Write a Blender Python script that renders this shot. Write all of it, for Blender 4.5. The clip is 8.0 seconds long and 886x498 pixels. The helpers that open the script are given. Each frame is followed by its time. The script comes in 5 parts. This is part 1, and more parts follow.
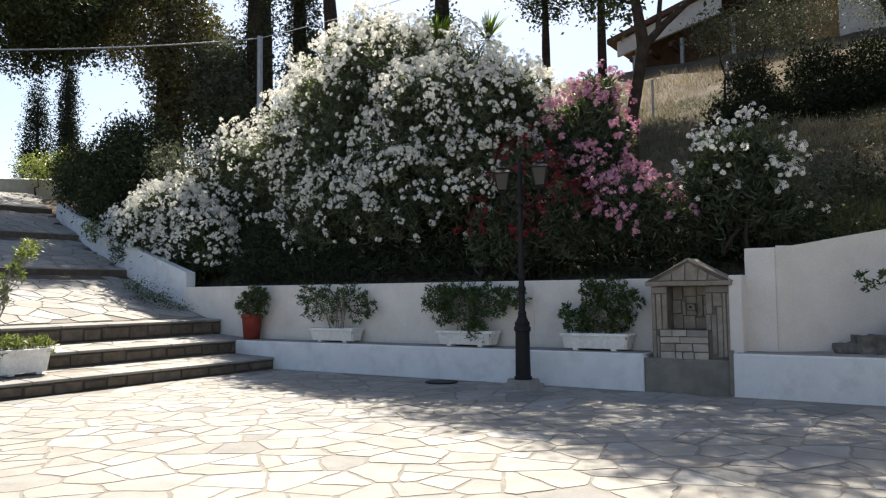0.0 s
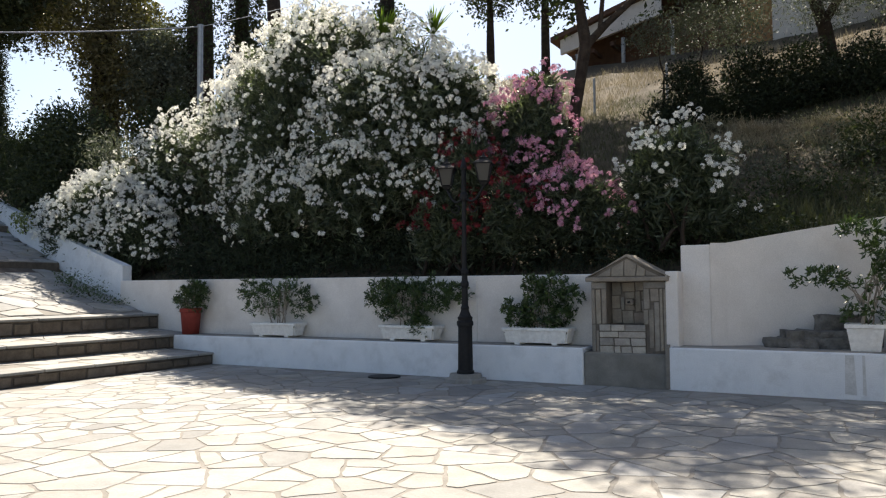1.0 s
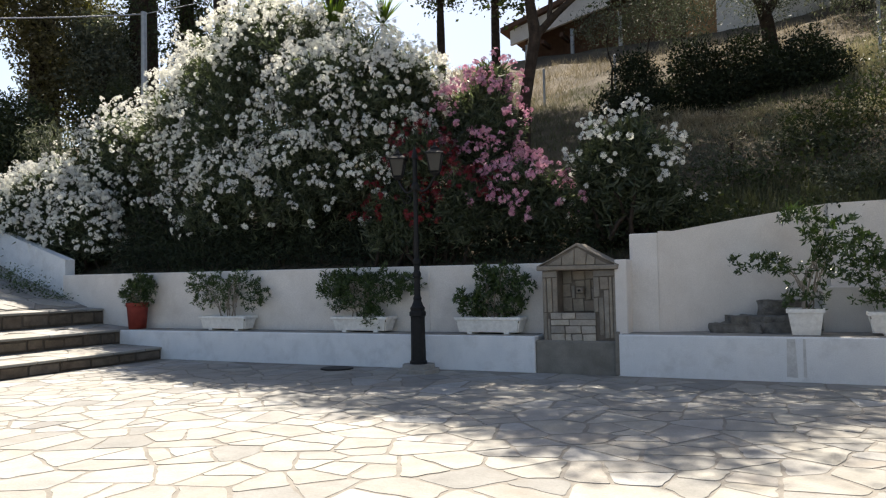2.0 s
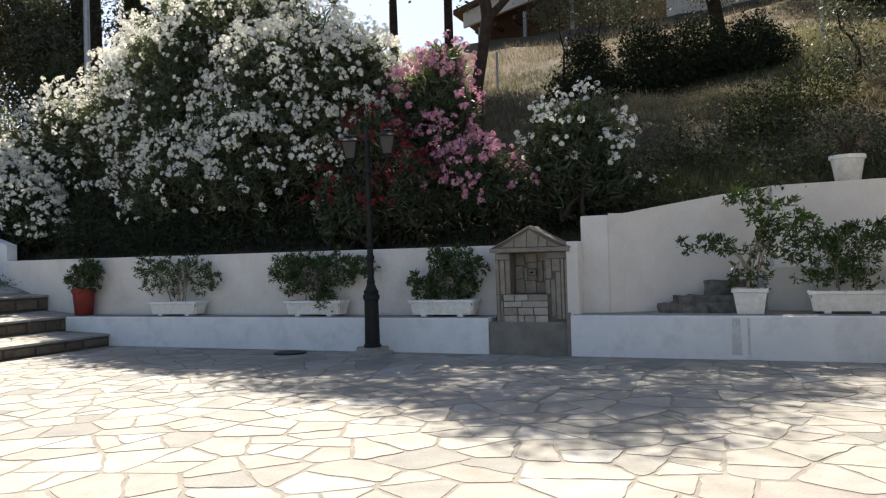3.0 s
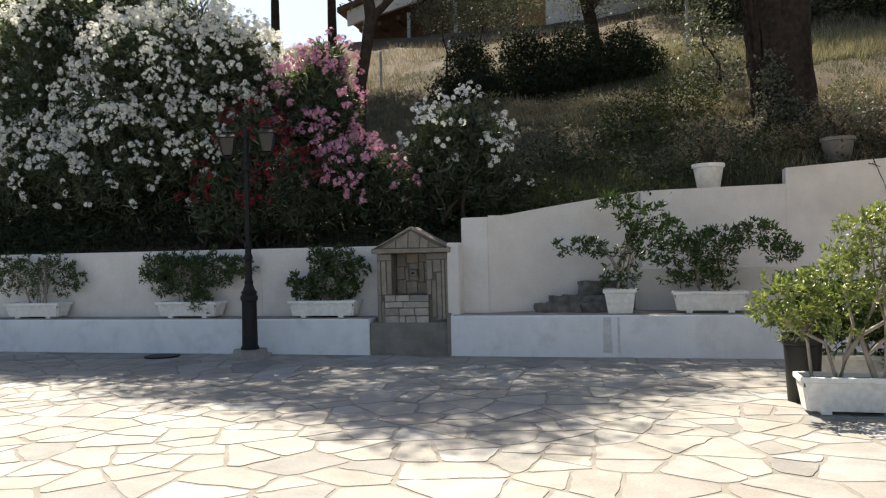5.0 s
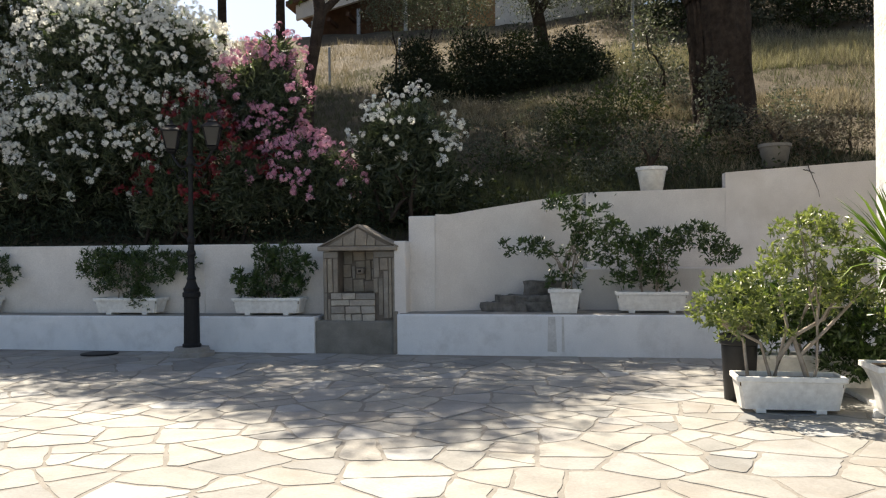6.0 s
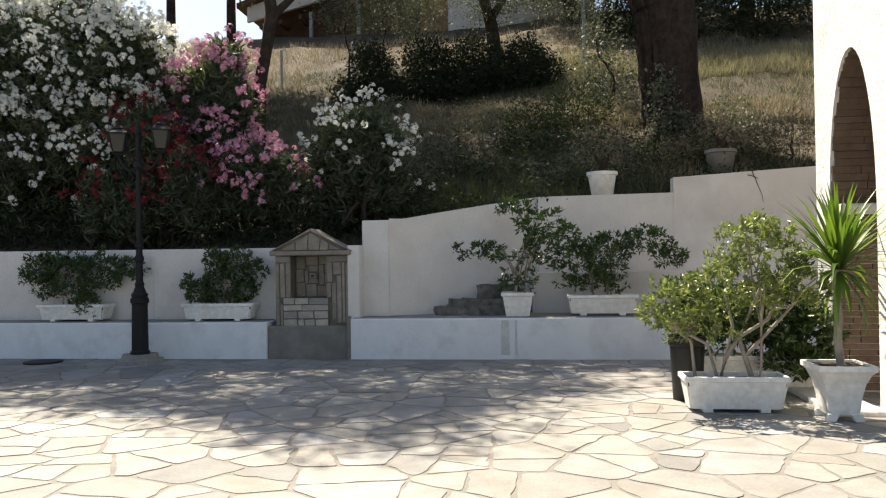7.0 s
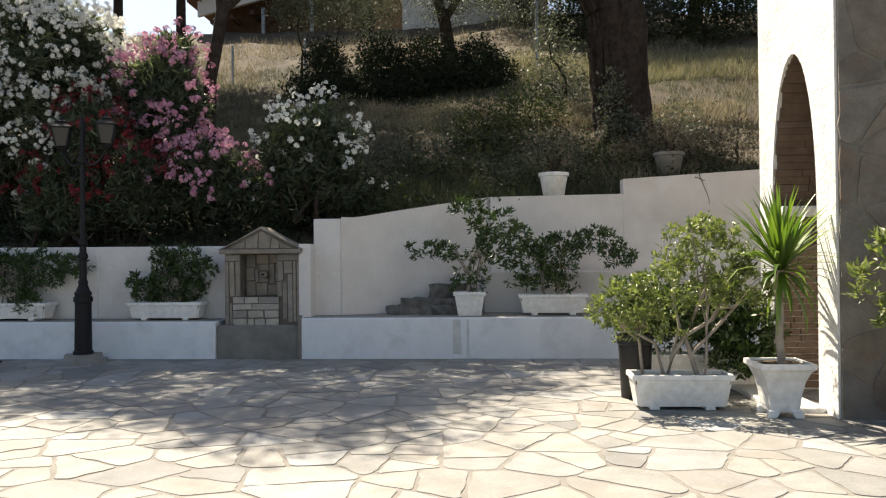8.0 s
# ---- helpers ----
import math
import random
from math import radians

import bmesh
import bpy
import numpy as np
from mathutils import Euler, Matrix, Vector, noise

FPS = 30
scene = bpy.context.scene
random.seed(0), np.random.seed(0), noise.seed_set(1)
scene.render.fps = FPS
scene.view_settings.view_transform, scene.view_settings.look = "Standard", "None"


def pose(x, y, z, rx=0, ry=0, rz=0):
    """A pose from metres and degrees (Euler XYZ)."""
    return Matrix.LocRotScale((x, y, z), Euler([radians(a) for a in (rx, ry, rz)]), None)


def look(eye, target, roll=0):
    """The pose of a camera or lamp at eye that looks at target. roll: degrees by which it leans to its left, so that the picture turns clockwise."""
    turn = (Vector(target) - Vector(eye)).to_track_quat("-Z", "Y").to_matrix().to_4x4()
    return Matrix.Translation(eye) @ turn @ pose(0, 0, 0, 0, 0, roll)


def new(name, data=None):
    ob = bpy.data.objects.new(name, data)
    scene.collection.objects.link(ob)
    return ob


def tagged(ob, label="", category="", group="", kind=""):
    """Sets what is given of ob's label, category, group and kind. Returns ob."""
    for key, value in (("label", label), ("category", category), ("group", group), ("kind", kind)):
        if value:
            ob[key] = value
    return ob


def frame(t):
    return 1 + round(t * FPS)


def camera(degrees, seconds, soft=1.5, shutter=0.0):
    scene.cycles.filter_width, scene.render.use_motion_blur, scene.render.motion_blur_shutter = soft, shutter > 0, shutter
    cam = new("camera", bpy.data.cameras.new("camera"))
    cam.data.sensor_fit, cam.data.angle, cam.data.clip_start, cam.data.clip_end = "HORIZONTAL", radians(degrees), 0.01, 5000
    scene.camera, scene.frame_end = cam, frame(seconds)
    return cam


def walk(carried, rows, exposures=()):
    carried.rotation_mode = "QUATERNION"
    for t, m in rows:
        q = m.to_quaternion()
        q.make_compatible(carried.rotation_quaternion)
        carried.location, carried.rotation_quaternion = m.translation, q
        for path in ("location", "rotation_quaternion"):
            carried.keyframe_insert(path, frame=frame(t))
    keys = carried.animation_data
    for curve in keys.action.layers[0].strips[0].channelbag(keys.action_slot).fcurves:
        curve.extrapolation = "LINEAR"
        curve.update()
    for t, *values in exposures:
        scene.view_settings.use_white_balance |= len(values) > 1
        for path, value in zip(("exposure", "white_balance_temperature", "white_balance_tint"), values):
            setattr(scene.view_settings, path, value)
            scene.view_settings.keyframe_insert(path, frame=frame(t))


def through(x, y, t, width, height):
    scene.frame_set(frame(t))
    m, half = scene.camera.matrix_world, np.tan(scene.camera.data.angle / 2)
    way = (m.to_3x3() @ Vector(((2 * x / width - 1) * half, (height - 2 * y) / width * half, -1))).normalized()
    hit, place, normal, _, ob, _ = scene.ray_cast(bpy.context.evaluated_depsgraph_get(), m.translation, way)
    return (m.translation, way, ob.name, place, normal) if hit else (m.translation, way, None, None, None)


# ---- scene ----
cam = camera(59.3, 8.0, soft=1.2)
PATH = [
    (0, (2.4, -9.972, 1.305), (1.293, -8.311, 1.419), -0.7),
    (0.5, (2.413, -9.976, 1.31), (1.363, -8.276, 1.418), -0.5),
    (1, (2.407, -9.99, 1.311), (1.423, -8.252, 1.409), -0.5),
    (1.5, (2.406, -9.981, 1.308), (1.477, -8.212, 1.397), -0.8),
    (3, (2.426, -9.978, 1.299), (1.654, -8.133, 1.326), -1.6),
    (3.5, (2.437, -9.979, 1.325), (1.721, -8.112, 1.337), -1.5),
    (4, (2.431, -9.98, 1.312), (1.788, -8.086, 1.336), -1.4),
    (4.5, (2.43, -9.972, 1.314), (1.862, -8.055, 1.339), -1.3),
    (5, (2.446, -9.968, 1.315), (1.958, -8.029, 1.333), -1.3),
    (6.5, (2.443, -9.976, 1.315), (2.146, -7.998, 1.33), -0.5),
    (7, (2.449, -9.983, 1.316), (2.211, -7.997, 1.337), -0.8),
    (7.5, (2.448, -9.987, 1.315), (2.269, -7.995, 1.338), -0.7),
    (8, (2.457, -9.977, 1.31), (2.339, -7.98, 1.329), -0.5),
]
walk(cam, [(t, look(eye, target, roll)) for t, eye, target, roll in PATH], [(0, 1.27, 7050, 12), (8, 1.30, 7400, 11)])
# ---- world, sun, exposure ----
SUN_DIR = Vector((0.45, -0.63, -1.0)).normalized()
world = bpy.data.worlds.new("world")
scene.world = world
world.use_nodes = True
wn = world.node_tree
sky = wn.nodes.new("ShaderNodeTexSky")
sky.sky_type, sky.sun_disc = "NISHITA", False
sky.sun_elevation, sky.sun_rotation = radians(53), radians(-35)
sky.air_density, sky.dust_density, sky.ozone_density = 1.0, 1.3, 1.4
wn.nodes["Background"].inputs[1].default_value = 0.075
wn.links.new(sky.outputs[0], wn.nodes["Background"].inputs[0])
sun = new("sun", bpy.data.lights.new("sun", "SUN"))
sun.data.energy, sun.data.angle, sun.data.color = 5.0, radians(0.55), (1.0, 0.955, 0.87)
sun.matrix_basis = look((0, 0, 30), Vector((0, 0, 30)) + SUN_DIR)


# ---- materials ----
def nodes_of(name):
    m = bpy.data.materials.new(name)
    m.use_nodes = True
    nt = m.node_tree
    return m, nt, nt.nodes["Principled BSDF"]


def add(nt, kind, **values):
    n = nt.nodes.new(kind)
    for key, value in values.items():
        n.inputs[key].default_value = value
    return n


def ramp(nt, source, stops):
    r = nt.nodes.new("ShaderNodeValToRGB")
    el = r.color_ramp.elements
    while len(el) < len(stops):
        el.new(0.5)
    for e, (p, c) in zip(el, stops):
        e.position, e.color = p, (*c, 1)
    nt.links.new(source, r.inputs[0])
    return r


def mixed(nt, kind, fac, a, b):
    n = nt.nodes.new("ShaderNodeMix")
    n.data_type, n.blend_type = "RGBA", kind
    for sock, v in ((n.inputs[0], fac), (n.inputs[6], a), (n.inputs[7], b)):
        if isinstance(v, (int, float)):
            sock.default_value = v
        elif isinstance(v, tuple):
            sock.default_value = (*v, 1)
        else:
            nt.links.new(v, sock)
    return n.outputs[2]


def surface(name, stops, scale=6.0, fine=60.0, rough=0.8, bump=0.3, metal=0.0, per="", spread=0.0, stain=None, stain_scale=1.3, stain_amount=0.5, dist=0.01):
    """Grain at two scales, patchy stains, and a value that differs from piece to piece."""
    m, nt, b = nodes_of(name)
    co = nt.nodes.new("ShaderNodeTexCoord")
    n1 = add(nt, "ShaderNodeTexNoise", Scale=scale, Detail=6.0, Roughness=0.6)
    n2 = add(nt, "ShaderNodeTexNoise", Scale=fine, Detail=4.0, Roughness=0.6)
    geo = nt.nodes.new("ShaderNodeNewGeometry")
    src = geo.outputs["Position"]
    nt.links.new(src, n1.inputs["Vector"]), nt.links.new(src, n2.inputs["Vector"])
    col = ramp(nt, n1.outputs["Fac"], stops).outputs[0]
    fine_c = ramp(nt, n2.outputs["Fac"], [(0.25, (0.72, 0.72, 0.72)), (0.7, (1.12, 1.12, 1.12))]).outputs[0]
    col = mixed(nt, "MULTIPLY", 0.6, col, fine_c)
    if stain:
        n3 = add(nt, "ShaderNodeTexNoise", Scale=stain_scale, Detail=8.0, Roughness=0.7)
        nt.links.new(src, n3.inputs["Vector"])
        f = ramp(nt, n3.outputs["Fac"], [(0.5, (0, 0, 0)), (0.72, (stain_amount,) * 3)]).outputs[0]
        col = mixed(nt, "MIX", f, col, stain)
    if per:
        if per == "object":
            rnd = nt.nodes.new("ShaderNodeObjectInfo").outputs["Random"]
        else:
            rnd = geo.outputs["Random Per Island"]
        lo, hi = 1 - spread, 1 + spread
        v = ramp(nt, rnd, [(0.0, (lo, lo, lo)), (0.33, (hi, hi * 0.97, hi * 0.9)), (0.66, (1, 0.95, 0.9)), (1.0, (hi * 0.98, hi, hi * 1.02))]).outputs[0]
        col = mixed(nt, "MULTIPLY", 1.0, col, v)
    nt.links.new(col, b.inputs["Base Color"])
    b.inputs["Roughness"].default_value, b.inputs["Metallic"].default_value = rough, metal
    b.inputs["Specular IOR Level"].default_value = 0.3
    bp = add(nt, "ShaderNodeBump", Strength=bump, Distance=dist)
    hsum = add(nt, "ShaderNodeMath")
    hsum.operation = "ADD"
    nt.links.new(n1.outputs["Fac"], hsum.inputs[0]), nt.links.new(n2.outputs["Fac"], hsum.inputs[1])
    nt.links.new(hsum.outputs[0], bp.inputs["Height"]), nt.links.new(bp.outputs[0], b.inputs["Normal"])
    return m


def leafy(name, dark, light, rough=0.45, through=0.35, glow=(1.1, 1.25, 0.5)):
    """Leaf or petal: differs leaf by leaf, and lets some light through."""
    m, nt, b = nodes_of(name)
    geo = nt.nodes.new("ShaderNodeNewGeometry")
    n = add(nt, "ShaderNodeTexNoise", Scale=1.1, Detail=3.0)
    nt.links.new(geo.outputs["Position"], n.inputs["Vector"])
    mid = tuple((p + q) / 2 for p, q in zip(dark, light))
    c1 = ramp(nt, geo.outputs["Random Per Island"], [(0.0, dark), (0.55, mid), (1.0, light)]).outputs[0]
    c2 = ramp(nt, n.outputs["Fac"], [(0.3, (0.8, 0.8, 0.8)), (0.7, (1.15, 1.15, 1.1))]).outputs[0]
    col = mixed(nt, "MULTIPLY", 1.0, c1, c2)
    nt.links.new(col, b.inputs["Base Color"])
    b.inputs["Roughness"].default_value = rough
    tr = nt.nodes.new("ShaderNodeBsdfTranslucent")
    nt.links.new(mixed(nt, "MULTIPLY", 1.0, col, glow), tr.inputs["Color"])
    mx = nt.nodes.new("ShaderNodeMixShader")
    mx.inputs[0].default_value = through
    out = nt.nodes["Material Output"]
    nt.links.new(b.outputs[0], mx.inputs[1]), nt.links.new(tr.outputs[0], mx.inputs[2])
    nt.links.new(mx.outputs[0], out.inputs[0])
    return m


M = {
    "white": surface("white_plaster", [(0.3, (0.69, 0.645, 0.60)), (0.7, (0.80, 0.755, 0.71))], 2.2, 90, 0.85, 0.35, stain=(0.46, 0.41, 0.36), stain_scale=0.9, stain_amount=0.45),
    "white_low": surface("white_plaster_low", [(0.3, (0.72, 0.74, 0.76)), (0.7, (0.82, 0.83, 0.84))], 2.8, 90, 0.85, 0.4, stain=(0.36, 0.36, 0.35), stain_scale=2.6, stain_amount=0.38),
    "cap": surface("weathered_cement_top", [(0.3, (0.20, 0.19, 0.17)), (0.7, (0.36, 0.34, 0.31))], 5, 70, 0.9, 0.5),
    "slab": surface("paving_slab", [(0.25, (0.195, 0.195, 0.188)), (0.5, (0.258, 0.258, 0.25)), (0.8, (0.325, 0.325, 0.315))], 3.0, 45, 0.75, 0.35, per="object", spread=0.24, stain=(0.22, 0.20, 0.17), stain_scale=2.2, stain_amount=0.6),
    "slab_far": surface("paving_slab_joined", [(0.25, (0.195, 0.195, 0.188)), (0.5, (0.258, 0.258, 0.25)), (0.8, (0.325, 0.325, 0.315))], 3.0, 45, 0.75, 0.35, per="island", spread=0.24, stain=(0.22, 0.20, 0.17), stain_scale=2.2, stain_amount=0.6),
    "mortar": surface("tan_mortar", [(0.3, (0.18, 0.167, 0.148)), (0.7, (0.265, 0.247, 0.22))], 4, 60, 0.95, 0.5),
    "riser": surface("riser_stone", [(0.25, (0.075, 0.060, 0.048)), (0.75, (0.17, 0.14, 0.112))], 7, 50, 0.85, 0.6, per="object", spread=0.2),
    "riser_mortar": surface("dark_mortar", [(0.3, (0.07, 0.058, 0.047)), (0.7, (0.14, 0.118, 0.098))], 6, 60, 0.95, 0.5),
    "fstone": surface("fountain_stone", [(0.25, (0.19, 0.17, 0.145)), (0.75, (0.32, 0.29, 0.25))], 8, 60, 0.8, 0.5, per="object", spread=0.2, stain=(0.25, 0.20, 0.16), stain_scale=5, stain_amount=0.5),
    "fpale": surface("pale_fountain_stone", [(0.25, (0.28, 0.265, 0.24)), (0.75, (0.44, 0.415, 0.38))], 8, 60, 0.8, 0.5, per="object", spread=0.3, stain=(0.25, 0.20, 0.16), stain_scale=5, stain_amount=0.5),
    "rock": surface("dark_rough_stone", [(0.25, (0.075, 0.070, 0.063)), (0.75, (0.25, 0.235, 0.21))], 9, 50, 0.95, 1.0, dist=0.02),
    "fmortar": surface("fountain_mortar", [(0.3, (0.12, 0.10, 0.082)), (0.7, (0.19, 0.165, 0.14))], 7, 60, 0.95, 0.6),
    "cement": surface("grey_cement", [(0.3, (0.16, 0.15, 0.13)), (0.7, (0.27, 0.255, 0.225))], 3.5, 70, 0.9, 0.4, stain=(0.16, 0.15, 0.13), stain_scale=2.4, stain_amount=0.6),
    "iron": surface("black_painted_iron", [(0.3, (0.006, 0.006, 0.007)), (0.7, (0.013, 0.013, 0.014))], 20, 120, 0.6, 0.15),
    "plastic": surface("white_plastic", [(0.3, (0.78, 0.765, 0.73)), (0.7, (0.86, 0.845, 0.81))], 4, 18, 0.5, 0.04, stain=(0.45, 0.40, 0.33), stain_scale=5, stain_amount=0.4),
    "terracotta": surface("terracotta", [(0.3, (0.19, 0.030, 0.022)), (0.7, (0.27, 0.048, 0.036))], 8, 70, 0.75, 0.2),
    "black_pot": surface("black_plastic", [(0.3, (0.015, 0.015, 0.016)), (0.7, (0.03, 0.03, 0.03))], 8, 90, 0.5, 0.1),
    "soil": surface("soil", [(0.3, (0.05, 0.035, 0.022)), (0.7, (0.13, 0.095, 0.06))], 20, 90, 0.95, 1.0, dist=0.02),
    "bark": surface("dark_bark", [(0.3, (0.024, 0.017, 0.012)), (0.7, (0.075, 0.054, 0.040))], 9, 40, 0.95, 1.0, dist=0.03),
    "stem": surface("grey_stem", [(0.3, (0.24, 0.20, 0.16)), (0.7, (0.44, 0.38, 0.32))], 14, 90, 0.85, 0.5),
    "hill": surface("hill_earth", [(0.25, (0.042, 0.034, 0.023)), (0.5, (0.085, 0.068, 0.045)), (0.8, (0.17, 0.135, 0.09))], 0.7, 14, 0.95, 1.0, dist=0.04),
    "tower": surface("tower_stone_block", [(0.25, (0.13, 0.112, 0.092)), (0.75, (0.25, 0.22, 0.185))], 5, 50, 0.9, 0.7, per="object", spread=0.16, stain=(0.20, 0.12, 0.08), stain_scale=4, stain_amount=0.5),
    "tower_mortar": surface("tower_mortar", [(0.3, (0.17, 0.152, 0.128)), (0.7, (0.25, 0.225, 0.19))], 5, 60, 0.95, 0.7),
    "pale_stone": surface("pale_porch_stone", [(0.3, (0.74, 0.72, 0.69)), (0.7, (0.84, 0.82, 0.79))], 2.6, 22, 0.9, 0.7, stain=(0.48, 0.42, 0.34), stain_scale=3, stain_amount=0.5, dist=0.02),
    "brick": surface("old_brick", [(0.25, (0.12, 0.082, 0.062)), (0.75, (0.21, 0.15, 0.115))], 7, 60, 0.9, 0.6, per="object", spread=0.14),
    "roof": surface("brown_roof", [(0.3, (0.09, 0.05, 0.035)), (0.7, (0.16, 0.09, 0.06))], 4, 30, 0.85, 0.5),
    "ochre": surface("ochre_render", [(0.3, (0.36, 0.20, 0.10)), (0.7, (0.48, 0.28, 0.15))], 2, 40, 0.9, 0.3),
    "steel": surface("galvanised_steel", [(0.3, (0.34, 0.35, 0.37)), (0.7, (0.46, 0.47, 0.49))], 8, 60, 0.5, 0.1, 0.6),
    "old_leaf": leafy("dry_leaf", (0.10, 0.08, 0.052), (0.27, 0.22, 0.15), 0.8, 0.2, (1, 1, 0.9)),
    "ole": leafy("oleander_leaf", (0.032, 0.047, 0.028), (0.165, 0.195, 0.125), 0.36, 0.40, (1.15, 1.25, 0.75)),
    "pet_w": leafy("white_petal", (0.82, 0.82, 0.79), (0.93, 0.92, 0.91), 0.6, 0.45, (1, 1, 0.95)),
    "pet_p": leafy("pink_petal", (0.60, 0.25, 0.38), (0.84, 0.50, 0.61), 0.6, 0.35, (1, 0.9, 0.95)),
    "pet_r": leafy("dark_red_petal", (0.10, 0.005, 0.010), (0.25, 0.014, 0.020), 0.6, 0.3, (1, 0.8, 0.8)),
    "glossy": leafy("glossy_leaf", (0.028, 0.055, 0.018), (0.085, 0.13, 0.04), 0.32, 0.25),
    "bright": leafy("bright_green_leaf", (0.10, 0.135, 0.045), (0.30, 0.32, 0.15), 0.35, 0.35),
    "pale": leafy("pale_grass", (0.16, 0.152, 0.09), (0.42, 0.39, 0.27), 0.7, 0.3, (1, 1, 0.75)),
    "patch": surface("thin_whitewash", [(0.3, (0.50, 0.50, 0.49)), (0.7, (0.68, 0.68, 0.67))], 7, 60, 0.9, 0.4),
    "yucca": leafy("yucca_leaf", (0.06, 0.12, 0.02), (0.20, 0.28, 0.06), 0.35, 0.35),
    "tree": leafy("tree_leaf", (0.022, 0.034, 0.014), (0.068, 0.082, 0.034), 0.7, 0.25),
    "olive": leafy("olive_leaf", (0.050, 0.062, 0.042), (0.17, 0.18, 0.13), 0.6, 0.25, (1, 1.08, 0.8)),
    "brown_tree": leafy("brownish_tree_leaf", (0.06, 0.056, 0.030), (0.20, 0.175, 0.095), 0.5, 0.3),
    # near-black leaf; besides cypresses it stands in for shade in hollows
    "cypress": leafy("cypress_and_shade_leaf", (0.011, 0.020, 0.009), (0.032, 0.046, 0.020), 0.85, 0.10),
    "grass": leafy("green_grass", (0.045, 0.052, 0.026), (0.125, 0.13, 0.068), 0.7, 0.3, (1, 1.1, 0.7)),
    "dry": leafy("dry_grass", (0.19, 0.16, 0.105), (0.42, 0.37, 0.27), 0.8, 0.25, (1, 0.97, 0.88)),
}
glass, gnt, gb = nodes_of("frosted_glass")
gb.inputs["Base Color"].default_value = (0.07, 0.072, 0.07, 1)
gb.inputs["Roughness"].default_value = 0.35
gb.inputs["Transmission Weight"].default_value = 0.5
M["glass"] = glass


# ---- building tools ----
def np_mesh(name, verts, faces):
    """Mesh from arrays; every face has the same number of corners."""
    me = bpy.data.meshes.new(name)
    faces = np.asarray(faces, np.int32)
    k = faces.shape[1]
    me.vertices.add(len(verts))
    me.vertices.foreach_set("co", np.asarray(verts, np.float32).ravel())
    me.loops.add(faces.size)
    me.loops.foreach_set("vertex_index", faces.ravel())
    me.polygons.add(len(faces))
    me.polygons.foreach_set("loop_start", np.arange(len(faces), dtype=np.int32) * k)
    me.update(calc_edges=True)
    return me


def put(name, me, material, parent=None, label=""):
    me.materials.append(material)
    ob = new(name, me)
    if parent:
        ob.parent = parent
    return tagged(ob, label)


def part(name, bm, material, parent=None, label="", smooth=False):
    me = bpy.data.meshes.new(name)
    bm.to_mesh(me)
    bm.free()
    if smooth:
        me.polygons.foreach_set("use_smooth", [True] * len(me.polygons))
    return put(name, me, material, parent, label)


def thing(name, label, category, x=0, y=0, z=0, rz=0, group="", kind=""):
    ob = new(name)
    ob.empty_display_size = 0.1
    ob.matrix_basis = pose(x, y, z, 0, 0, rz)
    return tagged(ob, label, category, group, kind)


def box(x0, x1, y0, y1, z0, z1, bevel=0.0, bm=None, seg=1):
    bm = bm or bmesh.new()
    m = Matrix.LocRotScale(((x0 + x1) / 2, (y0 + y1) / 2, (z0 + z1) / 2), None, (x1 - x0, y1 - y0, z1 - z0))
    r = bmesh.ops.create_cube(bm, size=1, matrix=m)
    if bevel:
        es = list({e for v in r["verts"] for e in v.link_edges})
        bmesh.ops.bevel(bm, geom=es, offset=bevel, segments=seg, affect="EDGES", profile=0.5)
    return bm


def prism(outline, axis, a, b, bevel=0.0):
    """A polygon pushed along an axis: outline in (x, z) for 'y', (x, y) for 'z', (y, z) for 'x'."""
    bm = bmesh.new()
    def at(p, v):
        return {"y": (p[0], v, p[1]), "z": (p[0], p[1], v), "x": (v, p[0], p[1])}[axis]
    lo = [bm.verts.new(at(p, a)) for p in outline]
    hi = [bm.verts.new(at(p, b)) for p in outline]
    n = len(outline)
    bm.faces.new(lo), bm.faces.new(hi[::-1])
    for i in range(n):
        bm.faces.new((lo[i], hi[i], hi[(i + 1) % n], lo[(i + 1) % n]))
    bmesh.ops.recalc_face_normals(bm, faces=bm.faces)
    if bevel:
        bmesh.ops.bevel(bm, geom=list(bm.edges), offset=bevel, segments=1, affect="EDGES")
    return bm


def lathe(profile, sides=20, square=False):
    """Turn (radius, height) pairs round the z axis; square: four flat sides."""
    bm = bmesh.new()
    n = 4 if square else sides
    rings = []
    for r, z in profile:
        k = math.sqrt(2) if square else 1
        rings.append([bm.verts.new((r * k * math.cos(2 * math.pi * (i + (0.5 if square else 0)) / n), r * k * math.sin(2 * math.pi * (i + (0.5 if square else 0)) / n), z)) for i in range(n)])
    for a, b in zip(rings, rings[1:]):
        for i in range(n):
            bm.faces.new((a[i], a[(i + 1) % n], b[(i + 1) % n], b[i]))
    bm.faces.new(rings[0][::-1]), bm.faces.new(rings[-1])
    bmesh.ops.recalc_face_normals(bm, faces=bm.faces)
    return bm


